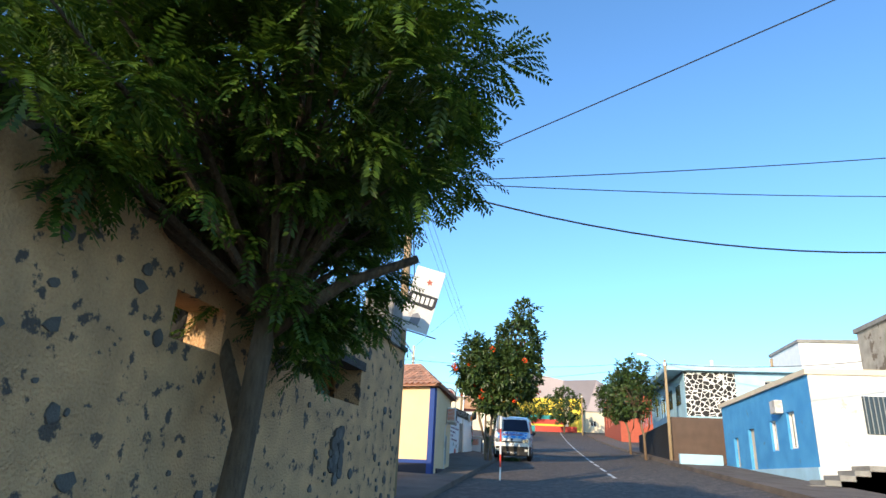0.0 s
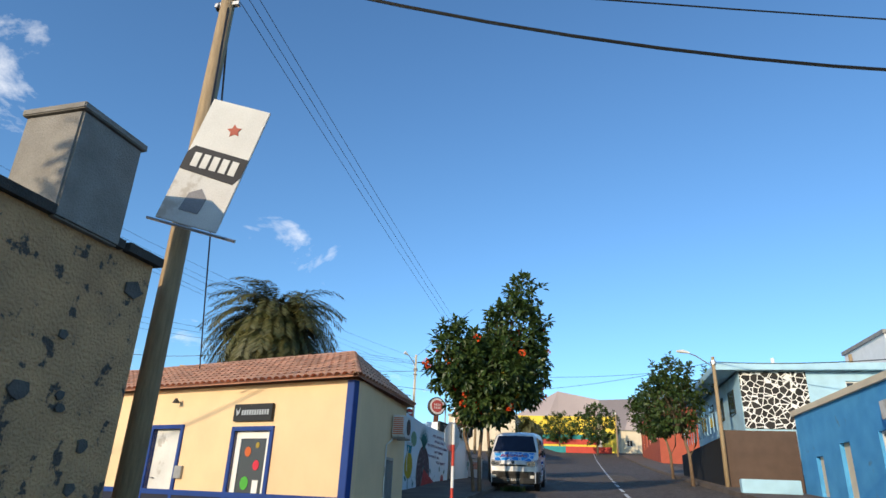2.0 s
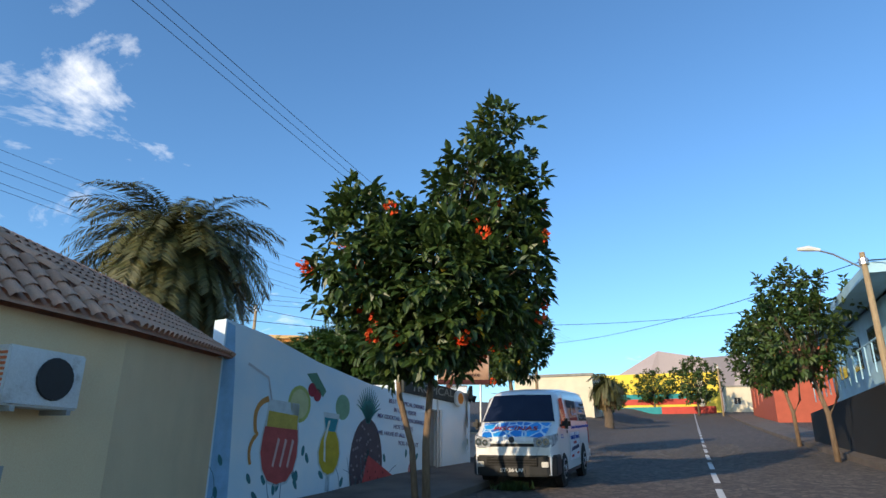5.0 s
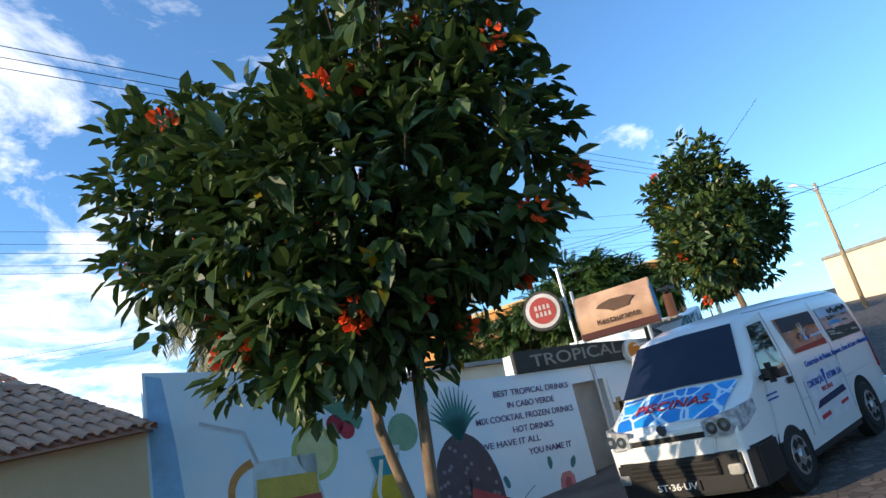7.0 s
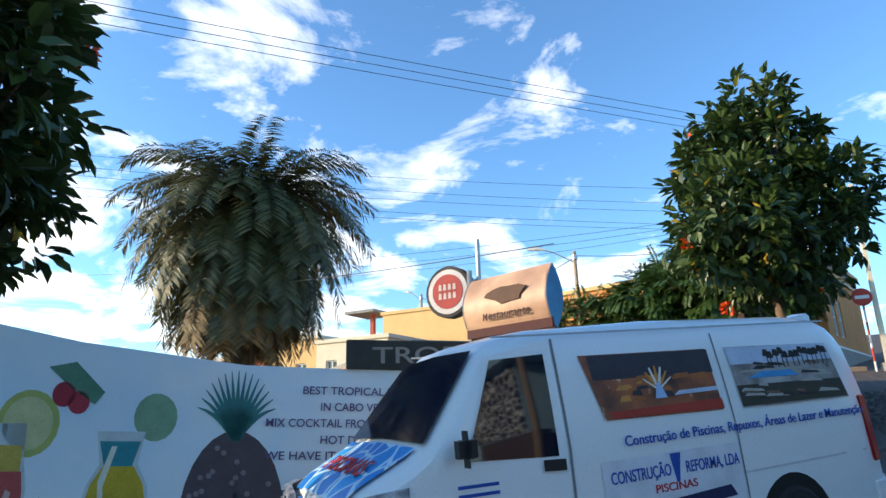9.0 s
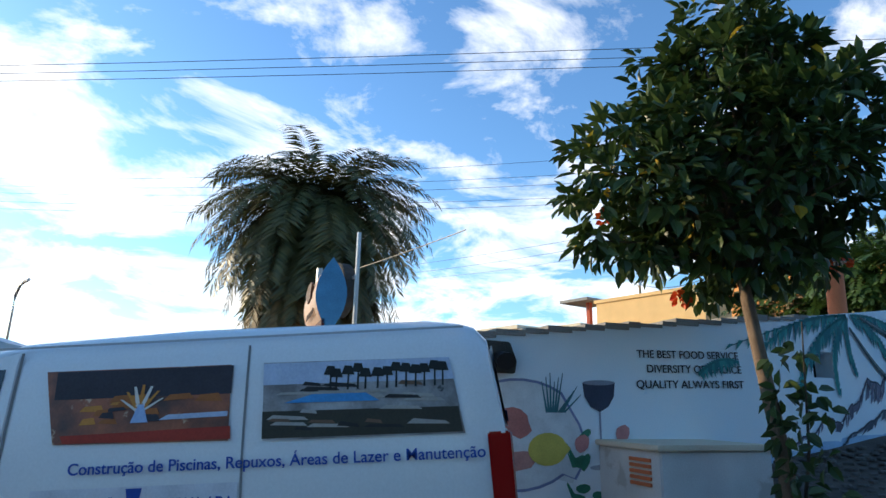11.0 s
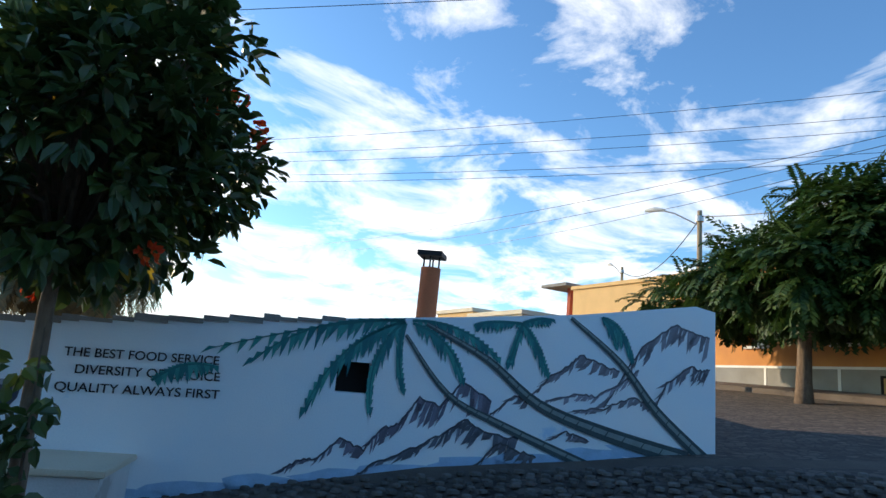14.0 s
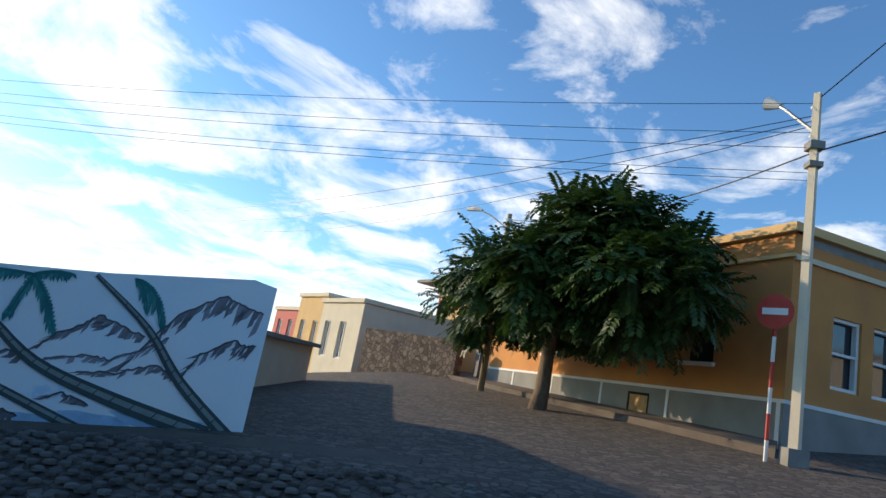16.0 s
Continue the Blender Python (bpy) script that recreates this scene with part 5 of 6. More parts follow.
part("rear_water_print", Shape().box((-.7, 4.692, .60), (.7, 4.70, .76)), WATER, van)

# ---- trees ----
def rand_dir(q):
    while True:
        p = Vector((q.uniform(-1, 1), q.uniform(-1, 1), q.uniform(-1, 1)))
        if 0.05 < p.length < 1:
            return p


def leaf_tri(s, p, d, nrm, ln, w, fold=.25):
    """One folded leaf with a rounded outline."""
    d = d.normalized()
    sd = d.cross(nrm).normalized()
    u = sd.cross(d)
    a, c = p, p + d * ln - u * ln * .12
    b, e = p + d * ln * .3 - u * w * fold * .25, p + d * ln * .66 - u * (w * fold * .25 + ln * .03)
    s.add([a, b + sd * w * .46 + u * w * fold, e + sd * w * .42 + u * w * fold, c, e - sd * w * .42 + u * w * fold, b - sd * w * .46 + u * w * fold, b, e],
          [(0, 6, 1), (6, 7, 2, 1), (7, 3, 2), (0, 5, 6), (6, 5, 4, 7), (7, 4, 3)])


def broad_tree(m, lobes, n_clumps, leaves, seed, label, trunks, leaf=(.20, .115), flowers=48, shoots=False, yellow=0.01, bark=PALEBARK, group=""):
    q = random.Random(seed)
    t = thing("tree", m, label, "tree", group)
    s = Shape()
    for pts, rad in trunks:
        s.tube(pts, rad, 9)
    part("trunk", s, bark, t, smooth=True)
    b = Shape()
    crown, fl, yl = Shape(), [], Shape()
    weights = [r[0] * r[1] * r[2] for _, r in lobes]
    for i in range(n_clumps):
        c, r = q.choices(lobes, weights)[0]
        d = rand_dir(q)
        rad = d.length ** .35 * q.uniform(.72, 1.06)
        d.normalize()
        p = Vector((c[0] + d.x * r[0] * rad, c[1] + d.y * r[1] * rad, c[2] + d.z * r[2] * rad))
        if i % 6 == 0:
            st_ = Vector(trunks[i % len(trunks)][0][-1])
            mid = st_.lerp(p, .5) + Vector((q.uniform(-.15, .15), q.uniform(-.15, .15), .1))
            b.tube([st_ - Vector((0, 0, .2)), mid, p], [.035, .02, .006], 5, False)
        out = (d + Vector((0, 0, .25))).normalized()
        for k in range(leaves):
            e = rand_dir(q).normalized()
            dr = (out * .55 + e * .9 + Vector((0, 0, -.25))).normalized()
            nr = (out * .6 + Vector((0, 0, .8)) + rand_dir(q) * .4).normalized()
            tgt = yl if q.random() < yellow else crown
            leaf_tri(tgt, p + e * q.uniform(.02, .16), dr, nr, leaf[0] * q.uniform(.65, 1.25), leaf[1] * q.uniform(.7, 1.2))
        if flowers and i % max(1, n_clumps // flowers) == 0 and rad > .7:
            fp = p + out * .2
            fl.append(Shape())
            for k in range(18):
                e = rand_dir(q).normalized()
                leaf_tri(fl[-1], fp + e * .07, (e + out).normalized(), e.cross(out).normalized(), .075, .065)
    if shoots:
        for i in range(26):
            z = q.uniform(.25, 1.9)
            a = q.uniform(0, 6.28)
            p = Vector((q.uniform(.0, .34) + .1 * z * .3, q.uniform(-.1, .35), z))
            for k in range(5):
                e = rand_dir(q).normalized()
                leaf_tri(crown, p + e * .06, (e + Vector((0, 0, -.4))).normalized(), Vector((e.y, -e.x, .9)).normalized(), .17, .1)
        b.tube([(.1, .1, 0), (.2, .2, .8), (.3, .22, 2.0)], [.02, .015, .006], 5)
    part("limb", b, BARK, t)
    part("crown", crown, CORDIA, t, "dense crown of broad leaves")
    for fs_ in fl:
        part("flower_cluster", fs_, FLOWER, t)
    if yl.f:
        part("yellow_leaves", yl, YLEAF, t, "a few yellowed leaves")
    return t


broad_tree(pose(-.78, -2.62, zg(-.78, -2.62) + .1), [((.4, -.55, 3.4), (1.55, 1.55, 1.3)), ((-.5, -1.45, 3.75), (.95, .95, 1.2)), ((1.2, -.2, 4.9), (1.05, 1.0, 1.2)), ((1.5, -.1, 6.0), (.6, .6, .75)), ((1.25, .1, 3.7), (.95, .95, 1.2)), ((.2, -.75, 2.5), (1.1, 1.1, .7))],
           900, 12, 1, "street tree with dense dark leaves, orange flowers and two trunks", [([(.05, 0, -.2), (.02, 0, .9), (.12, .05, 2.4)], [.075, .06, .05]), ([(-.12, -.02, -.2), (-.2, -.05, .8), (-.42, -.12, 1.6), (-.5, -.1, 2.3)], [.06, .05, .05, .04])], group="street trees")
broad_tree(pose(-1.89, 7.29, zg(-1.89, 7.29)), [((-.1, -.1, 3.5), (1.4, 1.4, 1.15)), ((-.3, 0, 4.6), (1.1, 1.15, 1.1)), ((.3, -1.3, 3.45), (.8, .8, .9)), ((-.2, .1, 5.4), (.75, .7, .7)), ((.4, .5, 4.0), (.8, .8, .9)), ((-1.0, .4, 3.8), (.8, .8, .8))],
           600, 12, 2, "street tree with dark leaves, few flowers and trunk shoots", [([(.08, .08, -.2), (.03, .02, .8), (-.05, -.12, 2.2), (-.1, -.15, 2.7)], [.1, .075, .065, .05])], shoots=True, flowers=16, group="street trees")
for (x, y, hgt, sd, lab) in ((8.0, 14.0, 1.0, 3, "street tree on the far pavement with a bare forked trunk"), (8.2, 24.0, 1.0, 4, "street tree before a blue and black house")):
    broad_tree(LOWER @ pose(x, y, zg(x, y)), [((-.9, 0, 4.4), (1.9, 1.8, 1.9)), ((-.6, 0, 6.1), (1.2, 1.2, 1.2)), ((1.3, .2, 5.9), (.6, .6, .9))], 340, 10, sd, lab,
               [([(0, 0, -.2), (-.05, 0, 1.6), (-.35, 0, 3)], [.11, .09, .06]), ([(-.05, 0, 1.5), (.35, 0, 2.2), (.4, 0, 3.2)], [.06, .05, .04])], leaf=(.26, .15), flowers=0, yellow=0, group="street trees")
for (x, y, r, sd) in ((4.2, 74, 3.4, 5), (-3.3, 45, 1.8, 6), (-24, 24.5, 2.2, 7), (-19.5, 21.6, 2.0, 8), (-30, 33, 2.0, 9), (-1.5, 84, 3.0, 11)):
    broad_tree(pose(x, y, zg(x, y)), [((0, 0, r * 1.25), (r, r, r * .8))], 220, 10, sd, "round clipped tree in the distance", [([(0, 0, -.2), (0, 0, r)], [.16, .12])], leaf=(.12 * r, .08 * r), flowers=0, yellow=0, bark=BARK, group="far trees")


def feather(s, p, d, ln, pairs, w, droop, q, leaflet=.12):
    """A pinnate leaf: leaflets in pairs along a drooping stalk."""
    d = d.normalized()
    side = d.cross(Vector((0, 0, 1)))
    side = side.normalized() if side.length > .1 else Vector((1, 0, 0))
    pos = p.copy()
    for i in range(pairs):
        d = (d + Vector((0, 0, -droop / pairs))).normalized()
        pos = pos + d * (ln / pairs)
        up_ = side.cross(d).normalized()
        for sg_ in (-1, 1):
            e = (d * .6 + side * sg_ + up_ * q.uniform(-.25, .1)).normalized()
            ll = leaflet * (1 - .5 * abs(i / pairs - .45)) * q.uniform(.8, 1.15)
            a = e.cross(up_).normalized() * w
            s.add([pos, pos + e * ll * .5 + a, pos + e * ll + Vector((0, 0, -ll * .15)), pos + e * ll * .5 - a], [(0, 1, 2, 3)])


def feather_tree(m, trunks, lobes, count, ln, pairs, leaflet, w, droop, seed, material, bark, label, clumps=70):
    q = random.Random(seed)
    t = thing("tree", m, label, "tree")
    s = Shape()
    for pts, rad in trunks:
        s.tube(pts, rad, 10)
    part("trunk", s, bark, t, smooth=True)
    c, b = Shape(), Shape()
    weights = [r[0] * r[1] * r[2] for _, r in lobes]
    for i in range(clumps):
        cc, r = q.choices(lobes, weights)[0]
        d = rand_dir(q)
        rad = d.length ** .4 * q.uniform(.7, 1.05)
        d.normalize()
        p = Vector((cc[0] + d.x * r[0] * rad, cc[1] + d.y * r[1] * rad, cc[2] + d.z * r[2] * rad))
        st_ = Vector(trunks[i % len(trunks)][0][-1])
        if i % 3 == 0:
            mid = st_.lerp(p, .5) + Vector((q.uniform(-.2, .2), q.uniform(-.2, .2), .2))
            b.tube([st_ - Vector((0, 0, .15)), mid, p], [.06, .035, .01], 6, False)
        for k in range(count):
            e = rand_dir(q).normalized()
            dr = (d * .5 + Vector((e.x, e.y, e.z * .5))).normalized()
            feather(c, p + e * .1, dr, ln * q.uniform(.7, 1.2), pairs, w, droop * q.uniform(.5, 1.4), q, leaflet)
    part("limb", b, bark, t)
    part("crown", c, material, t, "crown of feathery leaves with gaps")
    return t


feather_tree(LOWER @ pose(-1.95, -27.3, zg(-1.95, -27.3)), [([(-.15, -.1, -.3), (-.08, 0, .4), (0, .05, 1.6), (.05, .1, 3.0)], [.2, .15, .13, .12]), ([(0, .05, 1.5), (-.5, .3, 2.4), (-.9, .5, 3.2)], [.1, .08, .07]), ([(.05, .1, 2.6), (.8, .4, 3.3), (1.6, .7, 3.7)], [.09, .07, .05])],
             [((-.3, -.2, 5.0), (2.7, 3.0, 1.7)), ((.9, -.9, 5.3), (1.9, 2.4, 1.5)), ((-.4, .6, 3.6), (1.3, 1.3, 1.2)), ((.35, 1.4, 3.8), (.9, 1.0, 1.0)), ((.2, 1.0, 2.7), (.6, .7, .8)), ((-.8, -3.2, 4.2), (1.2, 1.6, 1.3))],
             18, .42, 9, .12, .020, .5, 21, NEEM, BARK, "large shade tree with feathery leaves over the ruined wall", 400)
feather_tree(pose(-15.1, 18.1, zg(-15.1, 18.1)), [([(.25, -.1, -.2), (.0, 0, .5), (.12, 0, 1.5), (.2, 0, 2.2)], [.26, .2, .17, .14]), ([(.1, 0, 1.4), (-1.2, .2, 2.6)], [.13, .08]), ([(.1, 0, 1.5), (1.3, .1, 2.7)], [.12, .07]), ([(.2, 0, 2.0), (.3, 1.2, 3.0)], [.1, .06])],
             [((.1, .2, 3.3), (4.0, 2.9, 1.15)), ((1.3, .6, 4.6), (2.1, 1.8, 1.0)), ((-3.9, -1.8, 2.9), (2.2, 1.7, 1.0)), ((3.2, 1.6, 3.0), (2.0, 1.7, .95)), ((2.1, 1.0, 4.0), (2.2, 1.8, .95))], 9, .8, 9, .26, .05, .9, 22, POINC, PALEBARK, "spreading tree with ferny leaves before the orange house", 430)


def palm(m, hgt, fr, ln, seed, label, skirt):
    q = random.Random(seed)
    t = thing("palm_tree", m, label, "palm tree")
    s = Shape()
    s.tube([(0, 0, -.3)] + [(0.05 * math.sin(k), 0, hgt * k / 10) for k in range(1, 11)], [.36] + [.32 - .006 * k + (.03 if k % 2 else 0) for k in range(1, 11)], 12)
    part("trunk", s, BARK, t)
    for name, material, cnt, lo, hi in (("fronds", PALMLEAF, fr, -0.5, 1.15), ("dry_fronds", DRYLEAF, skirt, -1.0, -.35)):
        c = Shape()
        for i in range(cnt):
            a, el = i * 2.39996, q.uniform(lo, hi)
            d = Vector((math.cos(a) * math.cos(el), math.sin(a) * math.cos(el), math.sin(el)))
            feather(c, Vector((0, 0, hgt)), d, ln * q.uniform(.85, 1.1), 62, .024, 1.7 + .6 * math.cos(el), q, ln * .17)
        part(name, c, material, t)
    return t


palm(pose(-9.9, .5, zg(-9.9, .5)), 5.8, 190, 3.15, 31, "tall date palm with a full drooping crown behind the painted wall", 90)
palm(pose(-2.4, 36, zg(-2.4, 36)), 3.2, 40, 1.9, 32, "small palm with dry skirt beside the street", 20)
bush = Shape()
q = random.Random(77)
for i in range(240):
    leaf_tri(bush, Vector((q.gauss(0, .16), q.gauss(0, .1), 0)), Vector((q.uniform(-.6, .6), q.uniform(-.6, .6), 1)), Vector((q.uniform(-1, 1), -1, .2)).normalized(), q.uniform(.08, .22), .03)
for s_ in (8.9, 11.0):
    p = WB @ Vector((s_, -.25, 0))
    o = new("weed", bpy.data.meshes.new("weed"))
    o.data.from_pydata(bush.v, [], bush.f)
    o.data.materials.append(POINC)
    o.location = (p.x, p.y, zg(p.x, p.y) + .02)
    tagged(o, "tuft of green weeds at the foot of the painted wall", "weed")

# ---- far side of the street ----
def block_house(name, m, w, d, h, material, label, windows=(), doors=(), roof=0.0, roofmat=CONCRETE):
    """A plain house; windows and doors are (x, z, width, height) on its front, local -y."""
    t = thing(name, m, label, "house")
    hs = [(x, x + ww, z, z + hh) for x, z, ww, hh in list(windows) + list(doors)]
    part("front_wall", wall_plate([(0, h), (w, h)], 0, w, -1.5, .3, hs), material, t)
    part("body", Shape().box((0, .3, -1.5), (w, d, h)), material, t)
    part("parapet", Shape().box((-.12, -.12, h), (w + .12, d + .1, h + .22)), roofmat, t)
    for x, z, ww, hh in windows:
        wi = part("window", Shape().box((x, .18, z), (x + ww, .22, z + hh)), WINGLASS, t)
        part("window_frame", wall_plate([(x, z + hh), (x + ww, z + hh)], x, x + ww, z, .08, [(x + .07, x + ww / 2 - .03, z + .07, z + hh - .07), (x + ww / 2 + .03, x + ww - .07, z + .07, z + hh - .07)]), WHITE, wi).location = (0, .1, 0)
    for x, z, ww, hh in doors:
        part("door", Shape().box((x, .15, z), (x + ww, .2, z + hh)), roofmat, t)
    return t


# blue house: its street front faces -x, its sunlit end faces -y
blue = block_house("blue_house", LOWER @ pose(11.3, 6.0, zg(11, 1), 0, 0, -90), 13.0, 9, 3.7, BLUEWALL, "bright blue single-storey house with a pale end wall", windows=[(10.2, 1.0, .9, 1.5), (8.0, 1.0, .8, 1.3)], doors=[(4.6, 0.0, .95, 2.2), (1.9, .4, .8, 1.5)], roofmat=PALECREAM)
part("plinth", Shape().box((-.02, -.06, -1.5), (13.0, 0, .25)), PALEBLUE, blue)
part("end_wall", Shape().box((13.0, 0, -2), (13.05, 9, 3.7)), OLDWHITE, blue, "sunlit white end wall")
part("end_window", Shape().box((13.05, 1.8, 1.5), (13.09, 2.9, 2.9)), WINGLASS, blue)
s = Shape()
for k in range(7):
    s.box((13.1, 1.85 + k * .165, 1.5), (13.12, 1.88 + k * .165, 2.9))
part("window_bars", s, STEEL, blue)
part("ac_unit", Shape().box((9.3, -.34, 2.5), (10.0, -.02, 3.05)), OLDWHITE, blue, "white air conditioner", bevel=.02)
steps = thing("entrance_steps", LOWER @ pose(10.2, -8.2, zg(10, -8)), "stone-faced ramp and steps below the white end wall", "steps")
for k in range(5):
    part("step", Shape().box((k * .5, -.6, -1), (3.5, .8, .18 * (k + 1))), CONCRETE, steps, bevel=.01)
up2 = block_house("upper_house", LOWER @ pose(17, -4, 4.0), 6, 5, 3.2, PLASTER_OLD, "unfinished grey upper storey behind the blue house", windows=[(1, 1, 1, 1.1)])
whs = block_house("white_house", LOWER @ pose(19, 14, 5.0), 9, 6, 4.4, WHITE, "white two-storey house with a flat roof further back", windows=[(1, 1.5, 1.2, 1.2), (4, 1.5, 1.2, 1.2)])
# house with black and white crazy stone
bwh = block_house("stone_faced_house", LOWER @ pose(10.25, 10.5, 3.7), 9.5, 14, 2.9, PALEBLUE, "pale blue upper house faced with black stones and white joints", windows=[(5.0, 1.6, .9, .8), (6.4, 1.6, .9, .8)], roofmat=PALEBLUE)
part("stone_facing", Shape().box((.02, -.08, 0), (3.2, 0, 2.85)), CRAZY, bwh, "black crazy stone with white joints")
part("roof_slab", Shape().box((-1.2, -.5, 2.9), (9.7, 14, 3.25)), PALEBLUE, bwh, "pale blue overhanging roof slab")
for k in range(4):
    part("side_window", Shape().box((-.05, 1.5 + k * 3, .9), (.05, 2.9 + k * 3, 2.2)), WINGLASS, bwh)
part("chimney", Shape().tube([(2.6, 3, 3.2), (2.6, 3, 4.2)], .1, 8), WHITE, bwh)
part("chimney", Shape().tube([(6.6, 3, 3.2), (6.6, 3, 4.4)], .1, 8), WOODPOLE, bwh)
part("rail", Shape().tube([(-1.1, .2, 1.0), (-1.1, 13, 1.0)], .03, 6), PALEBLUE, bwh)
for k in range(14):
    part("rail_post", Shape().tube([(-1.1, .2 + k * .98, 0), (-1.1, .2 + k * .98, 1.0)], .025, 6), PALEBLUE, bwh)
ret = thing("retaining_wall", LOWER @ pose(9.1, 10.2, zg(9, 10)), "brown and black retaining wall under the stone-faced house", "wall")
part("brown_front", Shape().box((0, 0, -1), (3.4, .3, 2.9)), BROWNWALL, ret)
part("black_side", Shape().box((-.02, .3, -1), (.3, 15, 2.6)), BLACKWALL, ret)
part("terrace", Shape().box((.3, .3, 2.4), (3.4, 15, 2.7)), CONCRETE, ret)
lb = thing("low_wall", LOWER @ pose(9.2, 5.2, zg(9, 5)), "low whitewashed block at the pavement edge", "wall")
part("block", Shape().box((-.6, -.1, -.3), (1.7, .3, .75)), PALEBLUE, lb, bevel=.02)
block_house("red_house", pose(10.2, 72, zg(10, 66), 0, 0, -90), 22, 8, 5.0, SALMON, "long brick-red house along the street", windows=[(3 + 4 * k, 1.2, 1.2, 2.0) for k in range(5)], roofmat=SALMON)
block_house("cream_house", pose(-4.5, 44, zg(-4, 40), 0, 0, 90), 12, 7, 4.0, PALECREAM, "cream house further up the street", windows=[(2, 1, 1, 1.4)], doors=[(5, 0, 1, 2.1), (8, 0, 1, 2.1)])
endw = thing("end_wall", pose(-10, 84, zg(0, 84)), "bright yellow painted wall with teal and red bands closing the street", "wall")
part("wall", Shape().box((0, 0, -2), (17.5, .4, 5.6)), YELLOW, endw)
part("teal_band", Shape().box((0, -.05, 2.0), (14.5, 0, 2.7)), TEAL, endw)
part("red_band", Shape().box((0, -.05, 1.2), (14.5, 0, 2.0)), REDPAINT, endw)
part("pilaster", Shape().box((14.5, -.2, -2), (15.2, .2, 5.7)), PALECREAM, endw)
part("star", Shape().slab([(12.6 + .5 * (1 if k % 2 else .42) * math.cos(k * .628), 4.0 + .5 * (1 if k % 2 else .42) * math.sin(k * .628)) for k in range(9, -1, -1)], -.06, -.05), DARKBAND, endw)
low = thing("low_wall", pose(-10, 81.5, zg(0, 81)), "low teal and red garden wall", "wall")
part("teal_part", Shape().box((0, 0, -1), (9.5, .3, 1.0)), TEAL, low)
part("red_part", Shape().box((9.5, 0, -1), (16.5, .3, 1.0)), REDPAINT, low)
block_house("white_house", pose(8, 86, zg(8, 86)), 6, 6, 3.4, PALECREAM, "small pale house at the top of the street", windows=[(1, 1, 1, 1)])

# ---- orange corner house across the side street ----
C0, C1, C2 = Vector((-11.99, 22.77, 0)), Vector((-25.2, 16.7, 0)), Vector((-15.8, 31.0, 0))
fl_ = (C0 - C1)
ANG = math.degrees(math.atan2(fl_.y, fl_.x))
OH = pose(C1.x, C1.y, 2.68, 0, 0, ANG)
L = fl_.length
oh = thing("orange_house", OH, "orange corner house with grey plinth and white bands", "house")
wins = [(L * .30, L * .30 + 1.0, 1.75, 3.2), (L * .55, L * .55 + 1.0, 1.75, 3.2), (L * .79, L * .79 + 1.0, 1.75, 3.2)]
part("front_wall", wall_plate([(0, 4.85), (L, 4.85)], 0, L, -1.5, .35, wins), ORANGEWALL, oh)
part("plinth", Shape().box((0, -.05, -1.5), (L + .05, 0, .98)), PLINTH, oh)
part("plinth_band", Shape().box((0, -.07, .98), (L + .07, 0, 1.06)), WHITE, oh, "white band over the plinth")
for k in range(5):
    x = L * (.16 + .2 * k) if k < 4 else L - .12
    part("pilaster_strip", Shape().box((x, -.065, -1.2), (x + .1, -.05, .98)), WHITE, oh)
part("niche_door", Shape().box((L * .66, -.062, -.3), (L * .66 + .75, -.05, .75)), mat("ochre board", (.5, .3, .12), .8), oh, "boarded cellar hatch")
# Near-black sheet on the plinth, painting the shade around the hatch.
part("niche_shadow", Shape().box((L * .66 - .1, -.058, -.3), (L * .66 + .8, -.05, .82)), DARK, oh)
part("cornice", Shape().box((-.1, -.14, 4.72), (L + .14, .3, 4.92)), PEACH, oh)
part("lower_cornice", Shape().box((-.1, -.08, 4.15), (L + .08, .0, 4.23)), PEACH, oh)
for a, b, c, d in wins:
    part("window", Shape().box((a, .2, c), (b, .24, d)), WINGLASS, oh)
    part("sill", Shape().box((a - .08, -.1, c - .1), (b + .08, .05, c)), WHITE, oh)
sw = C2 - C0
SM = OH.inverted() @ Matrix.Translation((C0.x, C0.y, 2.68)) @ Matrix.Rotation(math.atan2(sw.y, sw.x), 4, "Z")
LS = sw.length
swins = [(1.3, 2.2, 1.5, 3.1), (2.6, 3.5, 1.5, 3.1)]
s = wall_plate([(0, 4.85), (LS, 4.85)], 0, LS, -1.5, .35, swins)
s.v = [tuple(SM @ Vector(p)) for p in s.v]
part("side_wall", s, ORANGEWALL, oh)
for nm, a, b, material in (("side_plinth", (0, -.05, -1.5), (LS, 0, .98), PLINTH), ("side_band", (0, -.07, .98), (LS, 0, 1.06), WHITE), ("side_cornice", (0, -.14, 4.72), (LS, .3, 4.92), PEACH), ("side_moulding", (0, -.08, 4.1), (LS, 0, 4.22), PALECREAM)):
    part(nm, Shape().box(a, b, SM), material, oh)
for a, b, c, d in swins:
    wi = part("window", Shape().box((a, .2, c), (b, .24, d), SM), WINGLASS, oh)
    f = wall_plate([(a, d), (b, d)], a, b, c, .12, [(a + .08, b - .08, c + .08, (c + d) / 2 - .03), (a + .08, b - .08, (c + d) / 2 + .03, d - .08)])
    f.v = [tuple(SM @ Vector((p[0], p[1] + .06, p[2]))) for p in f.v]
    part("window_frame", f, WHITE, wi, "white sash frame")
part("roof", Shape().box((0, .35, 4.5), (L, 9, 4.7)), CONCRETE, oh)
part("back", Shape().box((0, 5, -1.5), (L - 1, 9, 4.6)), ORANGEWALL, oh)
vent_ = part("wall_vent", Shape().tube([SM @ Vector((LS * .85, -.16, 4.4)), SM @ Vector((LS * .85, 0, 4.4))], .15, 14), DARK, oh)
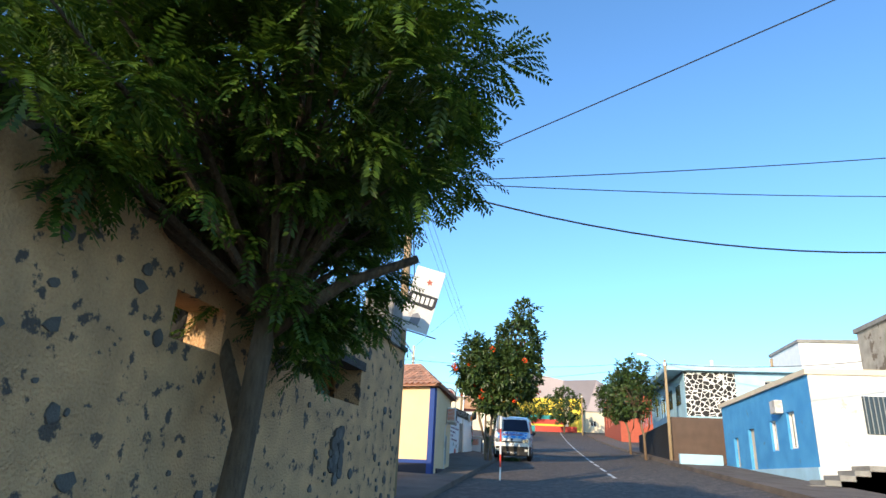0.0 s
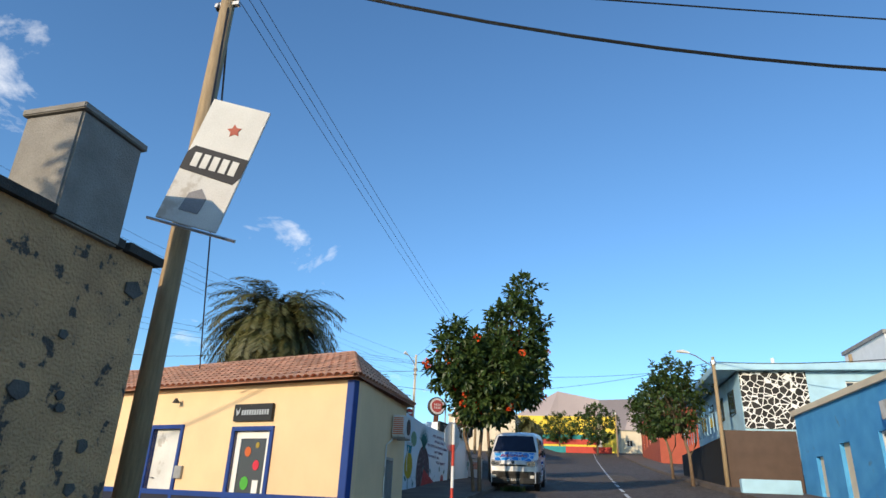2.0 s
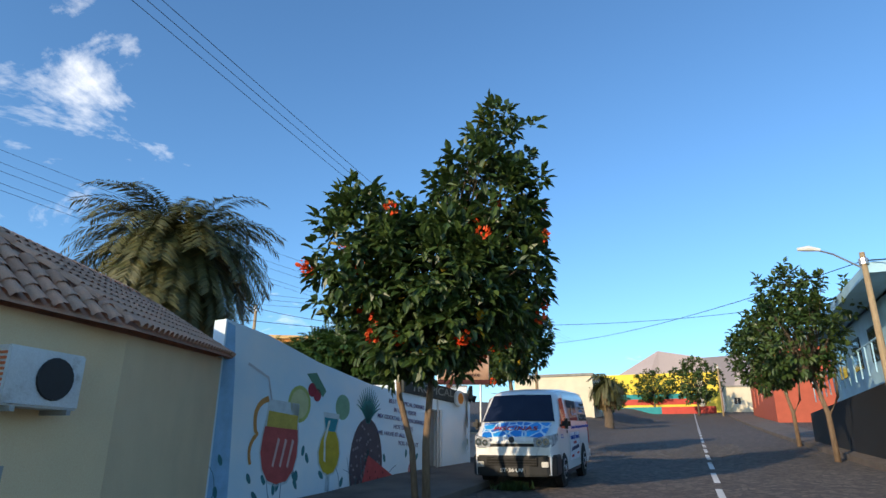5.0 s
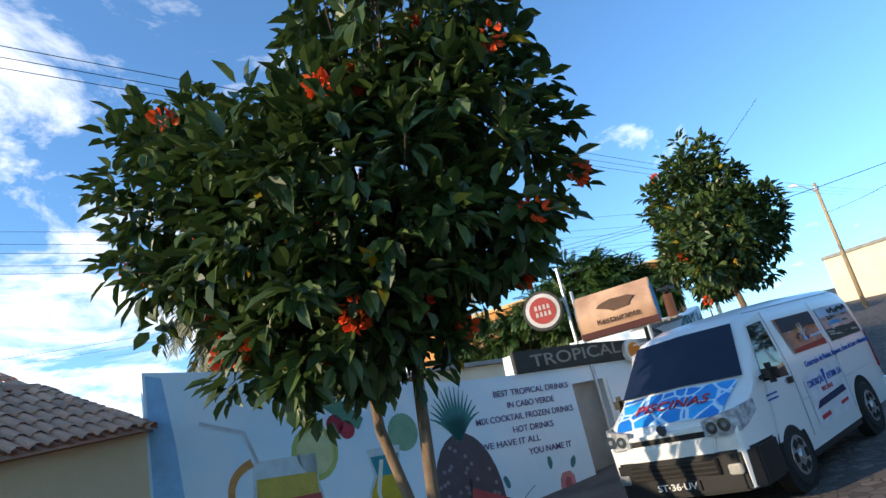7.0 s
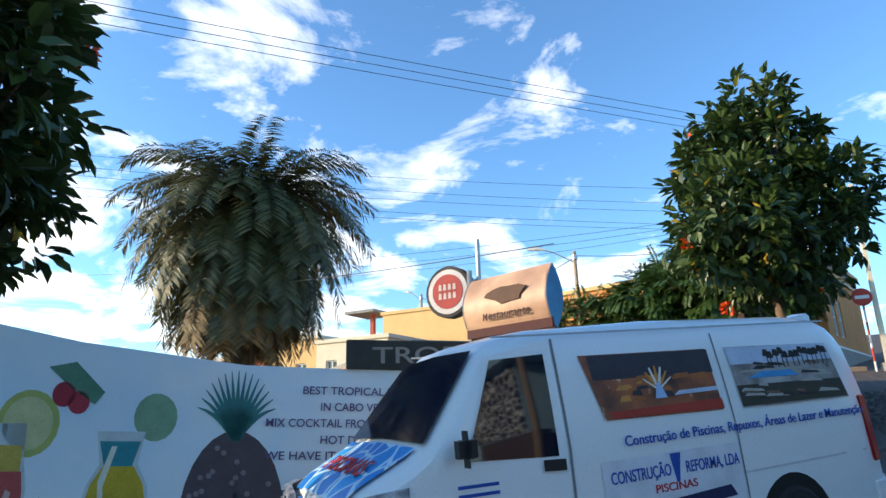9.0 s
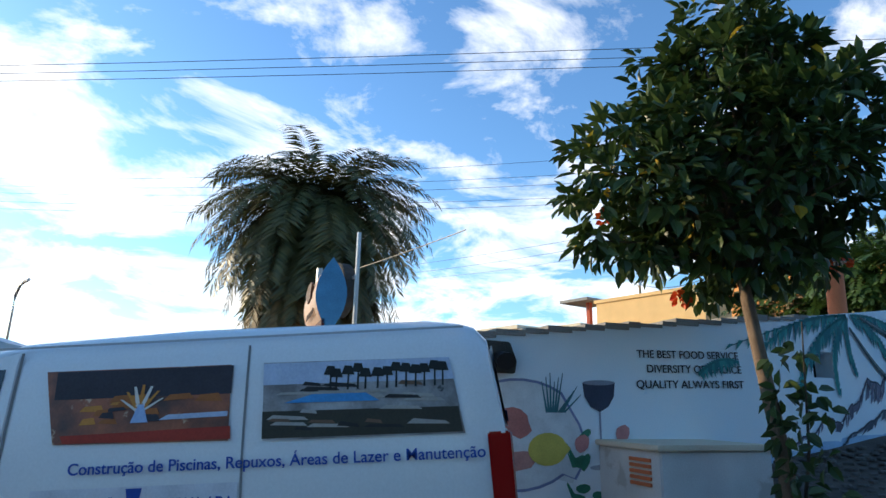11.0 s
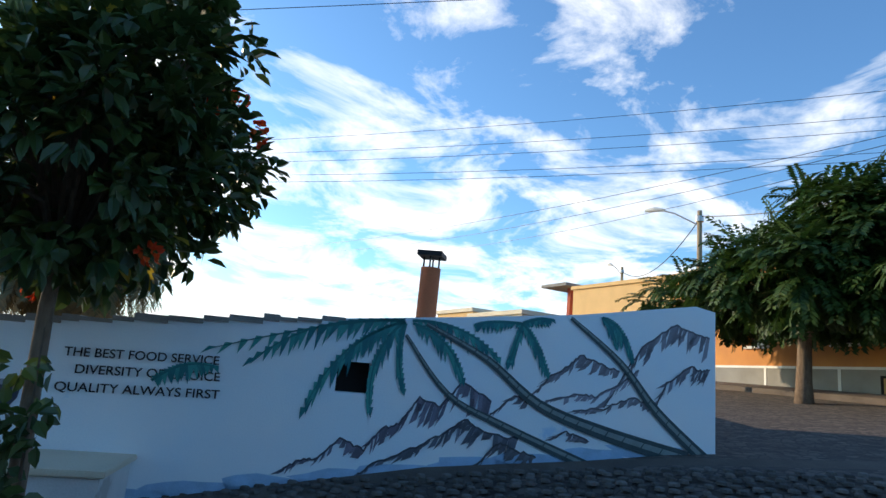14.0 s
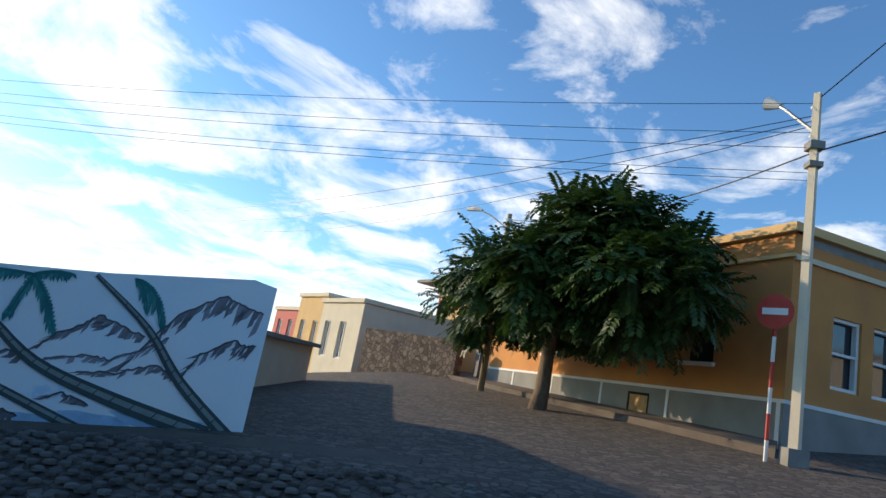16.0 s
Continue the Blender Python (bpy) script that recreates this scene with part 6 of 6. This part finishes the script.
gate = thing("wooden_gate", OH @ pose(-1.0, .1, -.6), "brown wooden gate between stone piers", "gate")
part("leaf", Shape().box((0, 0, -.3), (.95, .06, 2.2)), WOOD, gate)
part("pier", Shape().box((-.5, -.15, -.6), (-.05, .3, 2.4)), CONCRETE, gate)
rub = thing("rubble_wall", pose(-28.0, 10.6, zg(-27, 12), 0, 0, 56), "brown rubble stone garden wall beside the orange house", "wall")
part("wall", Shape().box((0, 0, -1), (5.6, .5, 1.9)), RUBBLE, rub)
strip("pavement_3", [tuple((OH @ Vector((x, -.1, 0)))[:2]) for x in (-9, -5, -1, 3, 7, L)], [tuple((OH @ Vector((x, -1.5, 0)))[:2]) for x in (-9, -5, -1, 3, 7, L + 1.2)], .16, .3, PAVING, "uneven stone-edged pavement before the orange house")
SS = pose(-28.4, 10.3, zg(-30, 9), 0, 0, 38.3)               # row of houses along the side street
for (dx, dy, w, h, material, lab) in ((-5.2, 0, 5.0, 3.6, PALECREAM, "yellow house with arched doors up the side street"), (-9.6, .3, 4.2, 4.0, PEACH, "peach house with a terrace up the side street"), (-14.4, .6, 4.6, 3.2, PINK, "coral house at the far end of the side street")):
    block_house("side_street_house", SS @ pose(dx, dy, 0), w, 6, h, material, lab, windows=[(.7, .7, .8, 1.9), (2.6, .7, .8, 1.9)], roofmat=PALECREAM)
yb = block_house("yellow_house", pose(-38.0, 13.0, 3.4, 0, 0, 38), 8, 7, 5.2, PEACH, "yellow house with a roof terrace behind the rubble wall", roofmat=PEACH)
part("terrace_roof", Shape().box((-3.4, 0, 5.6), (-.8, 3, 5.8)), CONCRETE, yb, "thin concrete canopy")
part("terrace_post", Shape().box((-1.8, 1, 3.6), (-1.5, 1.3, 5.6)), SALMON, yb)
back_roof = thing("restaurant_shed", pose(-9.0, 9.0, 1.2, 0, 0, 100), "low tiled shed behind the painted wall", "shed")
part("body", Shape().box((-5, 1.5, -1), (-1, 4, 1.5)), PALECREAM, back_roof)
part("roof", Shape().add([(-5.2, 1.3, 1.5), (-.8, 1.3, 1.5), (-.8, 4.2, 1.5), (-5.2, 4.2, 1.5), (-4, 2.7, 2.2), (-2, 2.7, 2.2)], [(0, 1, 5, 4), (1, 2, 5), (2, 3, 4, 5), (3, 0, 4)]), TILE, back_roof)

# ---- poles, lamps and wires ----
def street_pole(x, y, zb, h, label, arm=None, group="utility poles"):
    p = wooden_pole((LOWER if x > 8 else Matrix()) @ pose(x, y, zb), h, .12, label, group)
    if arm:
        ax, ay = arm
        a = part("lamp_arm", Shape().tube([(0, 0, h - .55), (ax * .6, ay * .6, h + .05), (ax, ay, h + .3)], .03, 6), GALV, p)
        part("lamp_head", Shape().tube([(ax * .85, ay * .85, h + .24), (ax * 1.1, ay * 1.1, h + .33), (ax * 1.35, ay * 1.35, h + .34)], [.05, .1, .06], 8), OLDWHITE, a)
    part("bracket", Shape().tube([(0, 0, h - .4), (0, 0, h - .2)], .14, 10), GALV, p)
    return p


street_pole(9.0, 10.0, zg(9, 10), 6.6, "wooden street pole with a lamp arm on the far pavement", (-1.3, .1))
lp = street_pole(-19.5, 16.5, 2.5, 6.4, "wooden pole with a lamp arm up the side street", (-1.1, -1.2))
npole = thing("utility_pole", pose(-9.49, 21.87, 2.45), "pale concrete corner pole with a street lamp and many wires", "utility pole")
part("shaft", Shape().tube([(0, 0, -.3), (0, 0, 6.9)], [.115, .08], 4), PALECREAM, npole)
part("base", Shape().box((-.17, -.17, -.3), (.17, .17, .35)), CONCRETE, npole)
a = part("lamp_arm", Shape().tube([(0, 0, 6.1), (-.4, -.4, 6.7), (-.55, -.5, 6.85)], .035, 6), GALV, npole)
part("lamp_head", Shape().tube([(-.5, -.45, 6.82), (-.72, -.62, 6.95)], [.06, .14], 12), OLDWHITE, a)
for k in range(4):
    part("insulator", Shape().tube([(-.13, 0, 6.7 - k * .2), (-.2, 0, 6.7 - k * .2)], .03, 6), WHITE, npole)
part("clamp", Shape().box((-.13, -.13, 5.75), (.13, .13, 5.9)), CONCRETE, npole)
part("clamp", Shape().box((-.12, -.12, 5.4), (.12, .12, 5.5)), CONCRETE, npole)
ne = thing("no_entry_sign", pose(-9.7, 21.5, zg(-9.7, 21.5) - .1, 0, 0, 45), "round red no-entry sign on a red and white post", "road sign")
for k in range(6):
    part("post_band", Shape().tube([(0, 0, k * .45), (0, 0, k * .45 + .45)], .035, 8), REDPAINT if k % 2 else WHITE, ne)
part("disc", Shape().slab([(.32 * math.cos(-k * .3142), 2.7 + .32 * math.sin(-k * .3142)) for k in range(20)], -.05, -.035), REDPAINT, ne)
part("bar", Shape().box((-.22, -.058, 2.64), (.22, -.052, 2.76)), WHITE, ne)
for (x, y, h) in ((-17.5, -12.5, 6.4), (13.5, -18.0, 8.2)):
    cl_ = thing("street_lamp", (LOWER if x > 8 else Matrix()) @ pose(x, y, zg(x, y)), "tall grey street lamp with a curved arm", "street lamp", "street lamps")
    part("column", Shape().tube([(0, 0, -.2), (0, 0, h - .8), (.1, .1, h - .3), (.5, .5, h), (1.2, 1.2, h + .05)] if x < 0 else [(0, 0, -.2), (0, 0, h - 1.2), (.15, 0, h - .5), (.7, 0, h)], .05, 8), GALV, cl_, smooth=True)
    part("lamp_head", Shape().tube([(1.1, 1.1, h + .05), (1.6, 1.6, h + .02)] if x < 0 else [(.7, 0, h), (1.2, 0, h + .05)], [.07, .05], 8), OLDWHITE, cl_)
street_pole(-38, 16, 3.8, 6.5, "distant street pole with a lamp", (-.9, -.6), "far poles")
street_pole(-6.5, 31, zg(-6.5, 31), 7, "wooden pole behind the painted wall", (-.9, 0), "far poles")
street_pole(6.8, 70, zg(6.8, 70), 6, "distant wooden pole beside the upper street", None, "far poles")


def wire(a, b, sag, r=.012, label="thin dark overhead wire"):
    a, b = Vector(a), Vector(b)
    pts = [a.lerp(b, t / 16) - Vector((0, 0, 4 * sag * (t / 16) * (1 - t / 16))) for t in range(17)]
    return tagged(part("overhead_wire", Shape().tube(pts, r, 5), BLACK), label, "wire", "overhead wires")


PT = tuple(LOWER @ Vector((-2.3, -18.95, 6.75)))
PB = LOWER @ Vector((-2.3, -18.95, 6.4))
wire(PT, (13.5, -14, 5.2), .9, .020, "thick black overhead cable")
wire(PT, (-16, -24, 4.6), .7, .022)
wire(PT, (22, -12, 9.3), .3)
wire(PT, (22, -8, 9.0), .3)
wire(PT, (26, -30, 11.0), .3)
for k in range(3):
    wire((PB.x + .12 * k, PB.y, PB.z), (-4.2 + .3 * k, 30.0, 8.2), .6, .0042)
wire(PB, LOWER @ Vector((-6.5, -11.8, 2.5)), .1, .012)
wire(PB, LOWER @ Vector((-1.95, -19.3, 3.4)), -.1, .012, "loose looping cable on the pole")
for k, z in enumerate((9.9, 9.3, 9.0, 8.5, 8.35)):
    wire((-9.5, 21.85, z - .75), (-19 + k * .7, -20, 10.6 - .5 * k), .9, .006)
wire((-9.5, 21.85, 8.15), (-19.5, 16.5, 8.7), .5, .016)
wire((-19.5, 16.5, 8.6), (-38, 16, 10.0), 1.0, .02)
for k in range(3):
    wire((-9.5, 21.85, 8.9 - .1 * k), (-34, -6 + 4 * k, 9.5), .6, .009)
wire((-9.5, 21.85, 8.15), (8, 30, 9.5), .4, .016)
wire((-9.5, 21.85, 9.2), (-6, 26, 14), 0, .012)
RP = LOWER @ Vector((9.0, 10.0, 7.0))
wire(RP, (20, 0, 5.6), .5, .018)
wire(RP, (-6.5, 31, 8.3), .5, .012)
wire((-3.2, 4.2, 3.9), (-11, -1, 4.4), .1, .008)


# Unseen block below the wall top, added only to cast shade on the lot.
lot_shade = thing("lot_shade_block", pose(-9.6, 4.5, 0), "plain unseen block behind the painted wall, added to shade the lot", "house")
part("body", Shape().box((-8.5, 0, -.5), (0, 6.5, 3.1)), PALECREAM, lot_shade)
part("roof_slab", Shape().box((-8.7, -.2, 3.1), (.2, 6.7, 3.22)), CONCRETE, lot_shade)

# ---- cobbles of the lot, nearest the path ----
cob = thing("cobbled_lot", pose(0, 0, 0), "rough dark cobbles half sunk in earth", "paving", kind="structure")
stone_meshes = []
q = random.Random(41)
for k in range(6):
    n_ = q.randint(5, 7)
    lo_ = [(.5 * q.uniform(.8, 1.05) * math.cos(6.283 * i / n_), .5 * q.uniform(.8, 1.05) * math.sin(6.283 * i / n_)) for i in range(n_)]
    s = Shape()
    s.add([(x, y, -.3) for x, y in lo_] + [(x * .95, y * .95, .1) for x, y in lo_] + [(x * .6, y * .6, .22) for x, y in lo_],
          [tuple(2 * n_ + i for i in range(n_))] + [(i, (i + 1) % n_, n_ + (i + 1) % n_, n_ + i) for i in range(n_)] + [(n_ + i, n_ + (i + 1) % n_, 2 * n_ + (i + 1) % n_, 2 * n_ + i) for i in range(n_)])
    stone_meshes.append(s)
rest, shared, count = Shape(), [], 0
for iy in range(74):
    for ix in range(62):
        y = 7.0 + iy * .155 + q.uniform(-.03, .03)
        x = -4.6 + ix * .155 + (iy % 2) * .075 + q.uniform(-.03, .03)
        if x < -3.097 - .168 * y + .35 and y < 13.9 or q.random() < .06:
            continue
        w = q.uniform(.11, .155)
        m = Matrix.Translation((x, y, zg(x, y) + (.05 if x < -1.4 - .14 * (y - 3.5) and y < 16 else 0) - .012 + q.uniform(-.01, .008))) @ Matrix.Rotation(q.uniform(0, 6.28), 4, "Z") @ Matrix.Diagonal((w, w * q.uniform(.75, 1), .07, 1))
        k = q.randint(0, 5)
        if x > -3.2 and x < .2 and 9.3 < y < 12.2 and count < 290 and q.random() < .9:
            if len(shared) <= 5:
                first = part("stone", stone_meshes[len(shared)], STONE, cob)
                shared.append(first.data)
                first.matrix_local = m
            else:
                o = new("stone", shared[k])
                o.parent = cob
                o.matrix_local = m
            count += 1
        else:
            rest.add([m @ Vector(p) for p in stone_meshes[k].v], stone_meshes[k].f)
part("stones", rest, STONE, cob)["kind"] = "stuff"

# ---- unit of the whole place ----
UNIT = Matrix.Scale(0.825, 4)
for ob in list(scene.objects):
    if ob.parent is None and ob.type in {"MESH", "EMPTY"}:
        ob.matrix_world = UNIT @ ob.matrix_world
